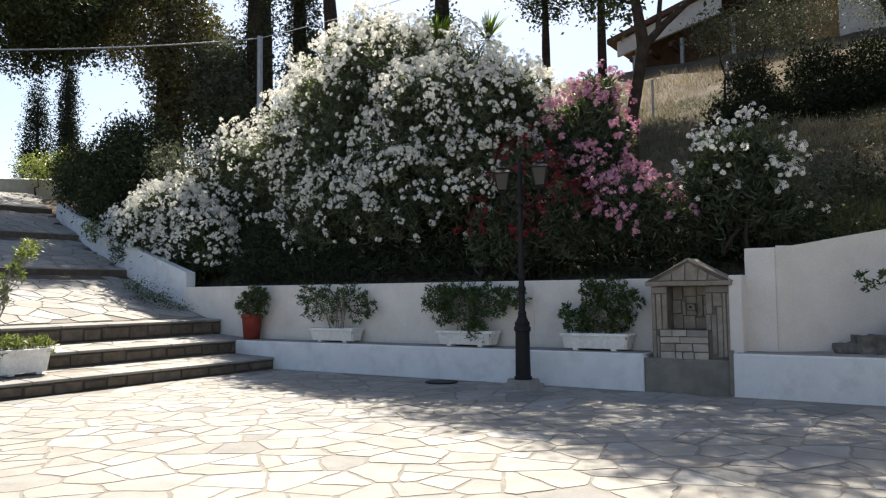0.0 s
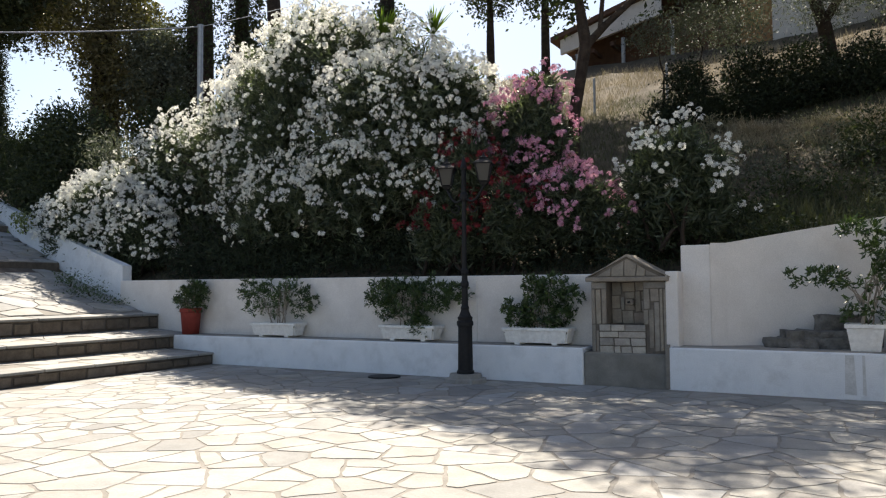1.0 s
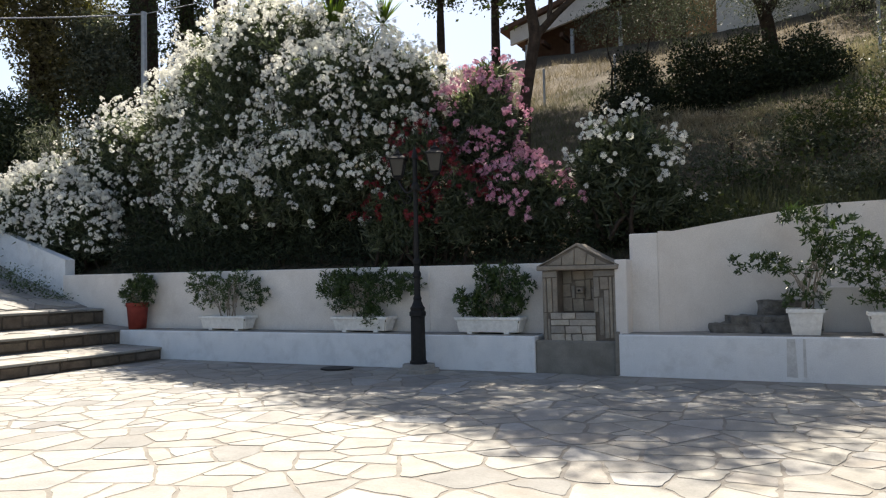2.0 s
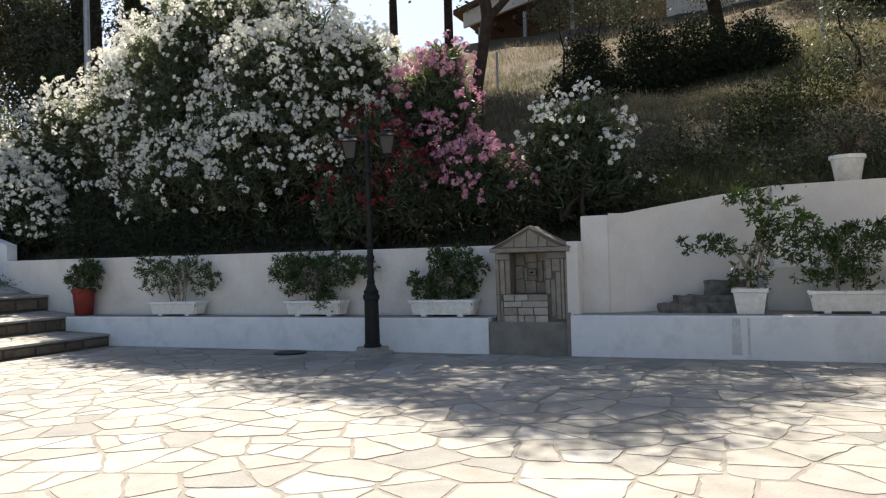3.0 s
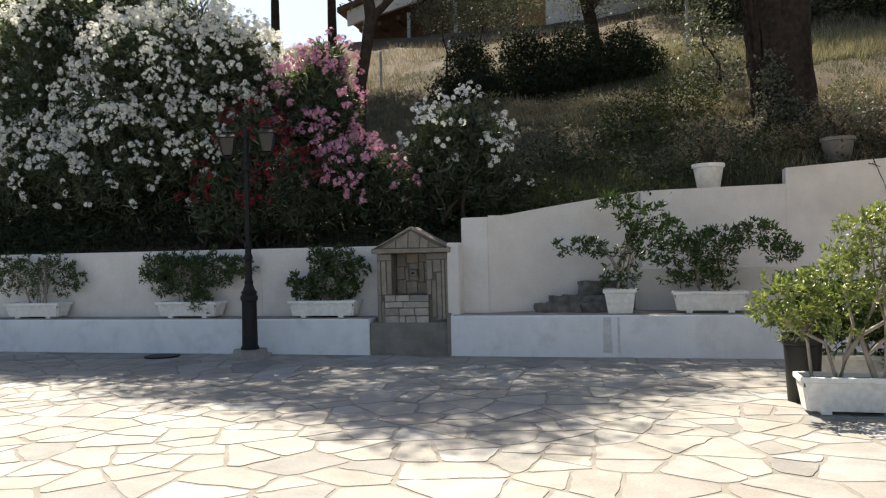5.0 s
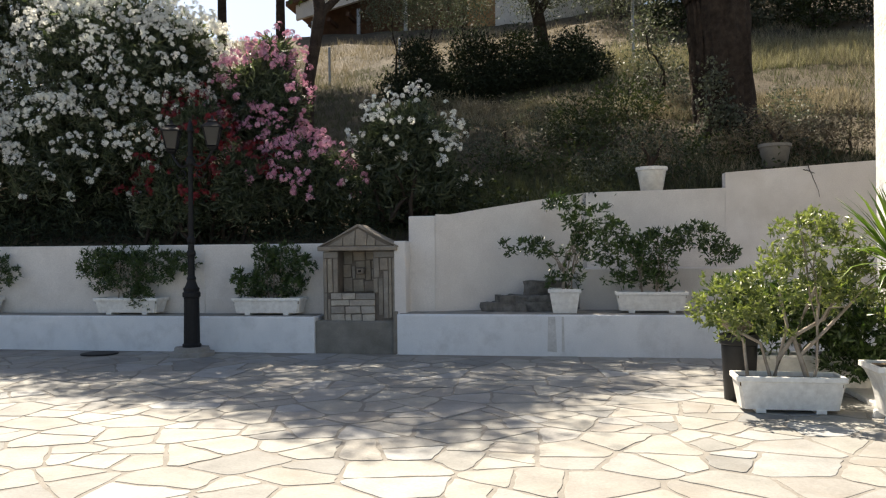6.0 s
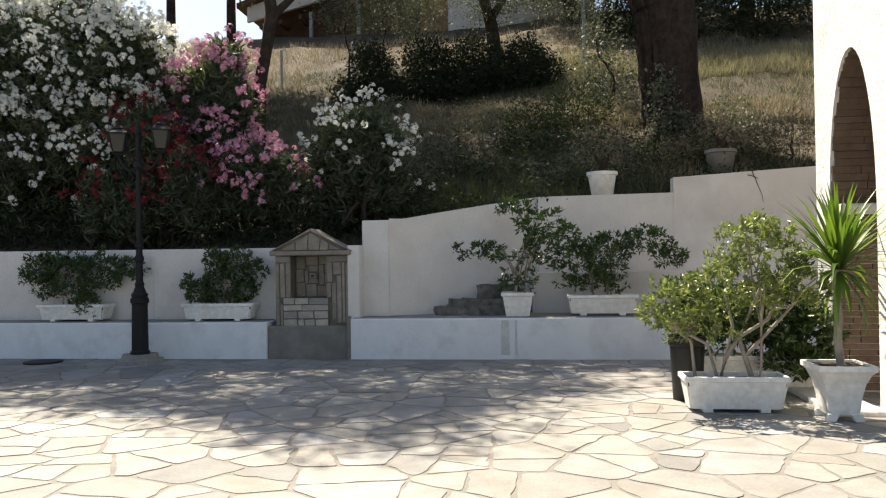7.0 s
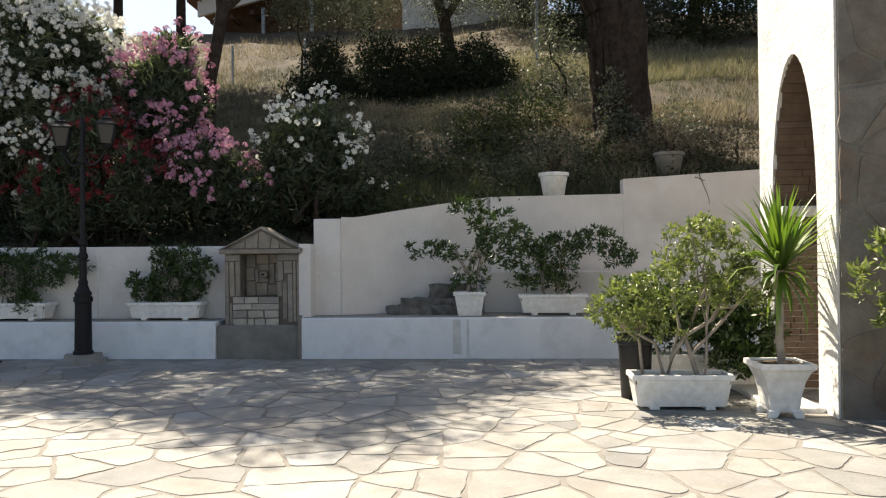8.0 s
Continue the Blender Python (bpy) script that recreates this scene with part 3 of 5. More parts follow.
# ---- stone stairs at the white bench ----
rs = random.Random(5)
STEPS = []
for front, back, z0, zf, zb, y1 in ((-7.93, -9.2, -0.05, 0.205, 0.262, -0.005), (-8.95, -10.1, 0.1, 0.495, 0.585, 0.44), (-9.86, -11.2, 0.3, 0.85, 0.93, 0.44)):
    st = thing("stair_step", "wide stone step with a dark rubble riser and pale treads", "step", front, 0, z0, group="steps to the path", kind="structure")
    bm = prism([(0.0, 0.0), (0.0, zf - z0 - 0.035), (back - front, zb - z0 - 0.035), (back - front, 0.0)], "y", -6.2, y1)
    part("core", bm, M["riser_mortar"], st)
    y = -6.2
    base_z = {-7.93: -0.0, -8.95: 0.262, -9.86: 0.585}[front] - z0
    while y < y1 - 0.12:
        w = min(rs.uniform(0.28, 0.55), y1 - y)
        hh = zf - z0 - 0.05 - base_z
        part("stone", box(-0.02, 0.028, y + 0.02, y + w - 0.02, base_z + rs.uniform(0.0, 0.03), base_z + hh - rs.uniform(0.0, 0.03), 0.010), M["riser"], st)
        y += w
    y = -6.2
    while y < y1 - 0.05:
        w = min(rs.uniform(0.5, 1.0), y1 - y)
        if y1 - y - w < 0.3:
            w = y1 - y
        k = (zb - zf) / (back - front)
        bm = prism([(0.045, zf - z0 - 0.04), (0.045, zf - z0), (-0.42, zf - z0 - 0.42 * k), (-0.42, zf - z0 - 0.42 * k - 0.04)], "y", y + 0.012, y + w - 0.012, 0.006)
        part("tread_slab", bm, M["slab"], st)
        y += w
    bm = prism([(-0.44, zf - z0 - 0.44 * k - 0.04), (-0.44, zf - z0 - 0.44 * k - 0.008), (back - front, zb - z0 - 0.008), (back - front, zb - z0 - 0.04)], "y", -6.2, y1)
    part("tread_bed", bm, M["mortar"], st)
    STEPS.append((st, front, back, z0, zf, k, y1))

# ---- wall fountain ----
ft = thing("wall_fountain", "small stone wall fountain with gabled top and square niche", "fountain")
part("trough", box(-1.12, -0.015, 0.03, 0.5, -0.05, 0.43, 0.015), M["cement"], ft, "plain grey cement trough")
part("back", box(-1.03, -0.03, 0.36, 0.5, 0.40, 1.40), M["fmortar"], ft)
part("plinth", box(-0.92, -0.30, 0.105, 0.4, 0.42, 0.80), M["fmortar"], ft)
for x0, x1 in ((-1.03, -0.82), (-0.33, -0.03)):
    part("pilaster", box(x0, x1, 0.125, 0.4, 0.42, 1.36), M["fmortar"], ft)
part("gable", prism([(-1.05, 1.42), (-0.02, 1.42), (-0.535, 1.70)], "y", 0.10, 0.5), M["fmortar"], ft)
part("cornice", box(-1.09, 0.01, 0.05, 0.48, 1.365, 1.425, 0.01), M["fstone"], ft, "flat stone cornice")
for sgn in (-1, 1):
    c, e = (-0.535, 1.735), (-0.535 + sgn * 0.56, 1.425)
    part("coping", prism([(c[0], c[1] - 0.012), (c[0] + sgn * 0.3, 1.555), (e[0], e[1]), (e[0], e[1] - 0.015), (c[0], c[1] - 0.045)], "y", 0.075, 0.5, 0.004), M["fstone"], ft)


def fstones(cells, yf, depth, mat="fstone"):
    for x0, x1, z0, z1 in cells:
        g = 0.004
        q = [(x0 + g + rs.uniform(0, .012), z0 + g), (x1 - g, z0 + g + rs.uniform(0, .010)), (x1 - g - rs.uniform(0, .012), z1 - g), (x0 + g, z1 - g - rs.uniform(0, .010))]
        part("stone", prism(q, "y", yf - depth - rs.uniform(0, 0.008), yf + 0.02, 0.003), M[mat], ft)


fstones([(-.92, -.72, .42, .52), (-.72, -.63, .42, .52), (-.63, -.48, .42, .52), (-.48, -.30, .42, .52),
         (-.92, -.72, .52, .625), (-.72, -.50, .52, .625), (-.50, -.30, .52, .625),
         (-.92, -.66, .625, .71), (-.66, -.30, .625, .71), (-.92, -.76, .71, .80), (-.76, -.57, .71, .80), (-.57, -.30, .71, .80)], 0.105, 0.012, "fpale")
fstones([(-1.03, -.97, .42, .80), (-1.03, -.97, .80, 1.27), (-.97, -.92, .42, .72), (-.97, -.89, .80, 1.27), (-.89, -.82, .80, 1.27), (-1.03, -.82, 1.27, 1.36),
         (-.33, -.26, .80, 1.0), (-.33, -.24, 1.0, 1.27), (-.26, -.19, .50, 1.0), (-.19, -.12, .46, 1.10), (-.24, -.12, 1.10, 1.27), (-.12, -.07, .46, 1.27), (-.07, -.03, .46, 1.27), (-.33, -.03, 1.27, 1.36)], 0.125, 0.012)
fstones([(-.82, -.68, .80, 1.0), (-.68, -.52, .80, .98), (-.52, -.33, .80, .96), (-.82, -.70, 1.0, 1.18), (-.82, -.68, 1.18, 1.36), (-.68, -.50, 1.23, 1.36), (-.50, -.33, 1.24, 1.36),
         (-.70, -.64, .98, 1.16), (-.64, -.50, 1.14, 1.23), (-.50, -.42, .96, 1.24), (-.42, -.33, .96, 1.12), (-.42, -.33, 1.12, 1.24), (-.64, -.50, .98, 1.05)], 0.36, 0.015)
for q in ([(-.95, 1.435), (-.75, 1.435), (-.75, 1.54)], [(-.74, 1.435), (-.58, 1.435), (-.57, 1.64), (-.73, 1.55)], [(-.565, 1.435), (-.42, 1.435), (-.40, 1.59), (-.52, 1.66), (-.56, 1.65)], [(-.41, 1.435), (-.30, 1.435), (-.29, 1.52), (-.39, 1.58)], [(-.28, 1.435), (-.12, 1.435), (-.28, 1.51)]):
    part("stone", prism(q, "y", 0.085, 0.12, 0.004), M["fstone"], ft)
part("spout_stone", box(-.60, -.50, 0.24, 0.35, 1.05, 1.13, 0.012), M["fstone"], ft)
part("spout", lathe([(0.014, 0), (0.014, 0.06)], 8), M["iron"], ft).matrix_basis = pose(-.55, .245, 1.09, 90, 0, 0)

# ---- arched stone tower ----
tw = thing("church_porch", "stone church porch with a near-white arch side", "building", 5.2, -3.65, 0)
out = [(0.0, -0.05), (0.36, -0.05), (0.36, 1.68)]
out += [(0.87 - 0.51 * math.cos(math.pi * i / 20), 1.68 + 1.43 * math.sin(math.pi * i / 20)) for i in range(1, 20)]
out += [(1.38, 1.68), (1.38, -0.05), (1.72, -0.05), (1.72, 7.5), (0.0, 7.5)]
# side wall is near white, much paler than the brown front stones
part("arch_wall", prism(out, "x", 0.0, 1.1), M["pale_stone"], tw, "near-white side wall pierced by a round arch")
part("front_wall", box(0.02, 4.4, -0.03, -0.002, -0.05, 7.5), M["tower_mortar"], tw)
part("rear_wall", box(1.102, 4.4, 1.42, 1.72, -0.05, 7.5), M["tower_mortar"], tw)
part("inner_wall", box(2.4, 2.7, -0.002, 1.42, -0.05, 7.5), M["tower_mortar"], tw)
part("roof", box(-0.12, 4.6, -0.15, 1.85, 7.5, 7.65, 0.02), M["roof"], tw)
for _, poly in crazy(0.02, 2.4, 0.0, 4.6, 0.46, 0.27, 77, 0.014, 0.006):
    part("stone", prism(poly, "y", -0.036 - rs.uniform(0, .012), -0.02), M["tower"], tw)
z = 0.02
while z < 1.66:
    x = 0.015
    first = rs.uniform(0.1, 0.3)
    h = rs.uniform(0.055, 0.075)
    while x < 1.0:
        w = min(first if x < 0.02 else rs.uniform(0.22, 0.36), 1.08 - x)
        part("brick", box(x, x + w - 0.010, 1.355, 1.39, z, z + h - 0.010), M["brick"], tw)
        x += w
    z += h
for i in range(60):
    a0, a1 = math.pi * i / 60, math.pi * (i + 0.95) / 60
    lift = -0.022 - rs.uniform(0, .010)
    q = [(0.87 - (0.51 + r) * math.cos(a), 1.68 + (1.43 + r) * math.sin(a)) for r, a in ((lift, a0), (lift, a1), (0.012, a1), (0.012, a0))]
    cuts = [0.012 + rs.uniform(0, .03), rs.uniform(.25, .45), rs.uniform(.6, .85), 1.08]
    for u, v in zip(cuts, cuts[1:]):
        part("brick", prism(q, "x", u, v - 0.006), M["brick"], tw)
part("sill", box(0.05, 1.05, 1.24, 1.36, 1.66, 1.76, 0.01), M["pale_stone"], tw, "pale stone shelf")
part("plinth_step", box(-0.40, 0.0, 0.22, 1.8, -0.05, 0.045, 0.01), M["pale_stone"], tw, "low whitewashed plinth")

# ---- street lamp ----
lp = thing("street_lamp", "black cast-iron street lamp with two glazed lanterns", "lamp post", -2.68, -0.40, 0)
part("plinth", lathe([(0.31, -0.02), (0.30, 0.05), (0.24, 0.06), (0.23, 0.115)], 8), M["fpale"], lp, "octagonal stone plinth")
part("base", lathe([(0.122, 0.115), (0.122, 0.15), (0.105, 0.165), (0.098, 0.74), (0.102, 0.77), (0.116, 0.78), (0.116, 0.83), (0.098, 0.85), (0.106, 0.89), (0.085, 0.91), (0.058, 0.98), (0.055, 1.0), (0.062, 1.02), (0.045, 1.06)], 16), M["iron"], lp, smooth=False)
part("post", lathe([(0.045, 1.05), (0.042, 1.30), (0.058, 1.33), (0.058, 1.37), (0.042, 1.40), (0.040, 1.48), (0.055, 1.50), (0.055, 1.55), (0.034, 1.58), (0.030, 2.50), (0.06, 2.54), (0.06, 2.60), (0.035, 2.64), (0.03, 2.95), (0.05, 2.98), (0.02, 3.10), (0.0, 3.16)], 12), M["iron"], lp)
for sx, sy in ((0.36, -0.09), (-0.31, 0.07)):
    arm = []
    for i in range(15):
        t = i / 14
        arm.append(((sx * t * 1.0, sy * t, 2.58 - 0.13 * math.sin(math.pi * t) + 0.12 * t), 0.016))
    scr = []
    for i in range(14):
        a = i / 13 * 1.6 * math.pi
        rr = 0.08 - 0.045 * i / 13
        scr.append(((sx * 0.45 + math.copysign(rr, sx) * math.cos(a), sy * 0.45, 2.42 - rr * math.sin(a)), 0.010))
    put("arm", tubes([arm, scr], 6), M["iron"], lp)
    ln = part("lantern", lathe([(0.03, 2.70), (0.06, 2.73), (0.075, 2.755), (0.055, 2.77)], 4, True), M["iron"], lp, "black lantern with pale panes")
    ln.matrix_basis = pose(sx, sy, 0.32, 0, 0, 20) @ Matrix.Diagonal((0.88, 0.88, 0.88, 1))
    part("pane", lathe([(0.070, 2.775), (0.118, 3.03)], 4, True), M["glass"], ln, "pale frosted glass")
    part("cap", lathe([(0.145, 3.03), (0.145, 3.05), (0.06, 3.12), (0.07, 3.13), (0.02, 3.17), (0.012, 3.22)], 4, True), M["iron"], ln)
    for k in range(4):
        a = math.pi / 4 + k * math.pi / 2
        c, s = math.cos(a) * math.sqrt(2), math.sin(a) * math.sqrt(2)
        put("bar", tubes([[((c * 0.072, s * 0.072, 2.77), 0.014), ((c * 0.121, s * 0.121, 3.035), 0.014)]], 4), M["iron"], ln)
dc = tagged(part("drain_cover", lathe([(0.24, 0.002), (0.24, 0.018), (0.21, 0.024)], 20), M["iron"]), "dark iron drain cover set in the paving", "drain cover")
dc.matrix_basis = pose(-4.02, -0.42, 0.0)


# ---- planters ----
def trough(x, y, z, length, rz=0, h=0.24, w=0.34, group="white troughs", label="white plastic trough planter with a rolled rim"):
    ob = thing("planter_box", label, "planter", x, y, z, rz, group)
    a, b, c, d = length / 2 - 0.05, w / 2 - 0.05, length / 2, w / 2
    bm = bmesh.new()
    lo = [bm.verts.new(p) for p in ((-a, -b, .03), (a, -b, .03), (a, b, .03), (-a, b, .03))]
    hi = [bm.verts.new(p) for p in ((-c + .012, -d + .012, h - .03), (c - .012, -d + .012, h - .03), (c - .012, d - .012, h - .03), (-c + .012, d - .012, h - .03))]
    bm.faces.new(lo[::-1])
    for i in range(4):
        bm.faces.new((lo[i], lo[(i + 1) % 4], hi[(i + 1) % 4], hi[i]))
    bmesh.ops.bevel(bm, geom=[e for e in bm.edges if abs(e.verts[0].co.z - e.verts[1].co.z) > 0.05], offset=0.02, segments=2, affect="EDGES")
    part("body", bm, M["plastic"], ob)
    bm = bmesh.new()
    for r in ((-c, c, -d, -d + .03), (-c, c, d - .03, d), (-c, -c + .03, -d + .03, d - .03), (c - .03, c, -d + .03, d - .03)):
        box(r[0], r[1], r[2], r[3], h - .045, h, 0.006, bm)
    part("rim", bm, M["plastic"], ob)
    for fx in (-a * 0.62, a * 0.62):
        part("foot", box(fx - .04, fx + .04, -b - .005, b, 0.0, .035, 0.004), M["plastic"], ob)
    part("soil", box(-c + .03, c - .03, -d + .03, d - .03, h - .08, h - .04), M["soil"], ob)
    return ob


def round_pot(x, y, z, r0, r1, h, mat, label, square=False, group="pots"):
    ob = thing("plant_pot", label, "plant pot", x, y, z, 0, group)
    part("body", lathe([(r0, 0.0), (r0 + (r1 - r0) * 0.8, h * 0.82), (r1 * 0.96, h * 0.84)], 20, square), M[mat], ob, smooth=not square)
    part("rim", lathe([(r1 * 0.98, h * 0.84), (r1 * 1.05, h * 0.86), (r1 * 1.05, h), (r1 * 0.92, h), (r1 * 0.9, h * 0.9)], 20, square), M[mat], ob)
    part("soil", lathe([(r1 * 0.9, h * 0.88), (r1 * 0.9, h * 0.93)], 20, square), M["soil"], ob)
    return ob


def potted(name, label, x, y, z, blobs, n, leaf, material, seed, stems=6, per=10, width=0.36, spread=0.2, group="potted shrubs", stem_r=0.012, reach=None):
    """Shrub with bare forking stems and rosettes of leaves at the tips; blobs relative to its foot."""
    rng = np.random.default_rng(seed)
    ob = thing(name, label, "shrub", x, y, z, 0, group)
    p, d = in_blobs(blobs, n, rng, 0.25, -0.8)
    pos = np.repeat(p, per, axis=0) + rng.normal(size=(len(p) * per, 3)) * leaf * 0.25
    ld = np.repeat(d * 0.5 + np.array((0, 0, 0.35)), per, axis=0) + unit(len(p) * per, rng)
    v, f = scatter(leaf_shape(width), LEAF_F, frames_of(ld, rng), pos, leaf * rng.uniform(0.65, 1.25, len(pos)))
    put("leaves", np_mesh("leaves", v, f), M[material], ob)
    feet = [Vector((rng.uniform(-spread, spread), rng.uniform(-0.06, 0.06), 0)) for _ in range(stems)]
    idx = rng.choice(len(p), min(len(p), stems * 4), replace=False)
    for i, foot in enumerate(feet):
        tips = sorted(idx, key=lambda q: abs(p[q][0] - foot.x * 2.0) + rng.random() * 0.1)[i % 3:][:4]
        fork = Vector(np.mean([p[q] for q in tips], axis=0)) * 0.38 + foot * 0.62
        lines = [bent(foot, fork, stem_r, stem_r * 0.75, rng, 0.04, 4)]
        for q in tips:
            lines.append(bent(fork, p[q], stem_r * 0.7, stem_r * 0.3, rng, 0.05, 4))
        put("stem", tubes(lines, 5), M["stem"], ob)
    for k, line in enumerate(reach or ()):
        put("stem", tubes([[(Vector(p), (0.024 if k < 2 else 0.016) * (1 - 0.13 * i)) for i, p in enumerate(line)]], 7), M["stem"], ob)
    return ob


BX = [(-6.64, 0.24), (-3.96, 0.24), (-1.85, 0.24)]
for x, y in BX:
    trough(x, y, 0.494, 1.0)
potted("shrub", "loose grey-green shrub in a white trough", -6.64, 0.24, 0.66, [(-.35, 0, .45, .38, .24, .34), (.25, 0, .48, .40, .24, .34), (.55, .02, .36, .24, .2, .26), (-.62, 0, .62, .26, .2, .2)], 260, 0.06, "glossy", 11, 7)
potted("shrub", "dense dark shrub in a white trough", -3.96, 0.24, 0.66, [(-.15, 0, .42, .52, .28, .40), (.35, -.02, .46, .38, .24, .32), (.78, 0, .55, .24, .2, .16), (-.55, 0, .55, .30, .2, .24), (.2, -.1, .05, .2, .1, .18)], 620, 0.06, "glossy", 12, 7)
potted("shrub", "upright dark shrub in a white trough", -1.85, 0.24, 0.66, [(.0, 0, .30, .32, .22, .30), (.22, 0, .58, .24, .2, .22), (-.30, 0, .2, .22, .2, .16), (.50, 0, .52, .16, .16, .14), (-.08, 0, .62, .16, .16, .18), (.36, 0, .22, .2, .2, .16), (-.45, 0, .36, .12, .12, .10)], 380, 0.066, "glossy", 13, 6)
round_pot(-8.72, 0.22, 0.494, 0.15, 0.19, 0.47, "terracotta", "red terracotta pot on the white bench")
potted("shrub", "small round green shrub in a terracotta pot", -8.72, 0.22, 0.90, [(0, 0, .22, .34, .26, .28), (.12, 0, .38, .22, .2, .2)], 300, 0.055, "glossy", 14, 5, spread=0.08)
trough(3.29, 0.33, 0.535, 0.90, h=0.27)
potted("shrub", "leafy shrub with forked stems in a white trough", 3.29, 0.33, 0.76, [(-.30, 0, .42, .38, .24, .34), (.05, 0, .56, .32, .24, .30), (.55, 0, .70, .34, .22, .20), (.88, 0, .52, .22, .18, .14), (-.05, 0, .2, .4, .2, .16)], 420, 0.066, "glossy", 15, 6)
round_pot(2.2, 0.30, 0.535, 0.15, 0.20, 0.31, "plastic", "square white tapered pot on the ledge", True)
potted("shrub", "tall umbrella-leaved shrub in a square white pot", 2.2, 0.30, 0.80, [(-.05, 0, 1.16, .24, .18, .10), (.35, 0, .92, .36, .24, .22), (.25, 0, .55, .34, .22, .26), (-.5, 0, .58, .42, .2, .12), (0, 0, .16, .28, .2, .20), (.6, 0, .75, .2, .2, .2)], 230, 0.078, "glossy", 16, 5, spread=0.07)

round_pot(3.40, 1.34, 2.16, 0.15, 0.21, 0.34, "plastic", "white round pot standing on the tall wall")
round_pot(5.17, 1.9, 2.50, 0.16, 0.22, 0.34, "cement", "grey round pot on the hillside above the wall")

# beside the porch
trough(4.07, -3.20, 0.0, 0.84, h=0.30, w=0.34, label="large white trough planter in the sun, scuffed")
potted("shrub", "sunlit light-green shrub with thick bare forked stems", 4.07, -3.20, 0.25, [(-.45, .0, .62, .30, .25, .26), (.02, 0, .78, .42, .32, .30), (.28, 0, 1.02, .38, .32, .32), (.52, 0, .76, .28, .28, .28), (-.62, -.02, .56, .18, .16, .16), (-.25, 0, .45, .32, .22, .16), (.18, 0, 1.22, .26, .22, .16)], 500, 0.056, "bright", 17, 1, per=11, stem_r=0.013, spread=0.24,
       reach=[[(-.10, 0, .0), (-.06, 0, .18), (.06, .02, .36), (.30, .04, .50), (.42, .05, .72)], [(.16, 0, .0), (.10, 0, .20), (.06, .02, .34), (.14, -.04, .58), (.26, -.05, .86)], [(-.12, .02, .0), (-.20, 0, .30), (-.42, -.02, .42), (-.55, -.03, .55)], [(-.06, 0, .18), (.02, .05, .44), (-.04, .06, .72)], [(.10, 0, .2), (.30, -.02, .42), (.52, 0, .66)], [(-.30, .02, .0), (-.33, .02, .32), (-.50, 0, .46)]])
round_pot(3.79, -2.72, 0.0, 0.13, 0.16, 0.58, "black_pot", "tall black plastic pot")
potted("shrub", "dark green bush in a black pot", 3.79, -2.72, 0.50, [(.05, 0, .3, .35, .25, .28), (.4, .05, .25, .3, .25, .22)], 220, 0.08, "glossy", 18, 5, spread=0.06)
trough(4.52, -2.15, 0.0, 1.1, h=0.34, label="white trough planter in the shade of the porch")
potted("shrub", "dark low shrub in a shaded trough", 4.52, -2.15, 0.28, [(-.25, 0, .36, .45, .28, .32), (.2, 0, .42, .45, .30, .38), (.42, -.12, .20, .34, .28, .30), (.30, -.30, .02, .30, .2, .2)], 620, 0.08, "glossy", 19, 6)
ur = thing("urn_planter", "white square flared urn planter on four feet", "planter", 4.80, -3.50, 0)
ur.scale = (0.86, 0.86, 0.9)
part("body", lathe([(0.125, 0.05), (0.14, 0.10), (0.15, 0.20), (0.175, 0.32), (0.215, 0.41), (0.235, 0.43)], 4, True), M["plastic"], ur)
part("rim", lathe([(0.235, 0.43), (0.25, 0.44), (0.25, 0.485), (0.22, 0.485), (0.215, 0.45)], 4, True), M["plastic"], ur)
part("soil", lathe([(0.215, 0.44), (0.215, 0.465)], 4, True), M["soil"], ur)
for sx in (-1, 1):
    for sy in (-1, 1):
        part("foot", prism([(sx * .05, 0.06), (sx * .15, 0.07), (sx * .165, 0.0), (sx * .085, 0.0)], "y", sy * .14 - .03, sy * .14 + .03, 0.004), M["plastic"], ur)


def yucca(label, x, y, z, trunk, n, length, seed, droop=0.35, wide=0.05):
    rng = np.random.default_rng(seed)
    ob = thing("yucca", label, "yucca", x, y, z)
    put("trunk", tubes([bent((0, 0, -0.1), (0.02, 0, trunk), 0.035, 0.03, rng, 0.01)], 8), M["stem"], ob)
    V, F, base = [], [], 0
    for i in range(n):
        az, el = rng.uniform(0, 2 * math.pi), math.radians(rng.choice([rng.uniform(30, 86), rng.uniform(-55, 35)], p=[0.72, 0.28]))
        ln = length * rng.uniform(0.7, 1.1) * (0.8 if el < 0.2 else 1)
        h = np.array((math.cos(az), math.sin(az), 0))
        side = np.array((-math.sin(az), math.cos(az), 0))
        for k in range(6):
            t = k / 5
            e = el - droop * t * t * (1.2 if el < 0.7 else 0.5)
            c = np.array((0.02, 0, trunk + rng.uniform(-0.02, 0.0))) + h * ln * t * math.cos(e) + np.array((0, 0, ln * t * math.sin(e)))
            w = wide * 0.5 * min(1, (1 - t) * 2.2) * (0.6 + min(t, 0.3))
            V += [c - side * w, c + np.array((0, 0, -0.3 * w)), c + side * w]
        for k in range(5):
            q = base + 3 * k
            F += [(q, q + 1, q + 4, q + 3), (q + 1, q + 2, q + 5, q + 4)]
        base += 18
    put("leaves", np_mesh("leaves", np.array(V), np.array(F)), M["yucca"], ob)
    return ob


yucca("bright green yucca on a bare stem in an urn", 4.80, -3.50, 0.40, 0.78, 125, 0.70, 21, 0.30, 0.042)
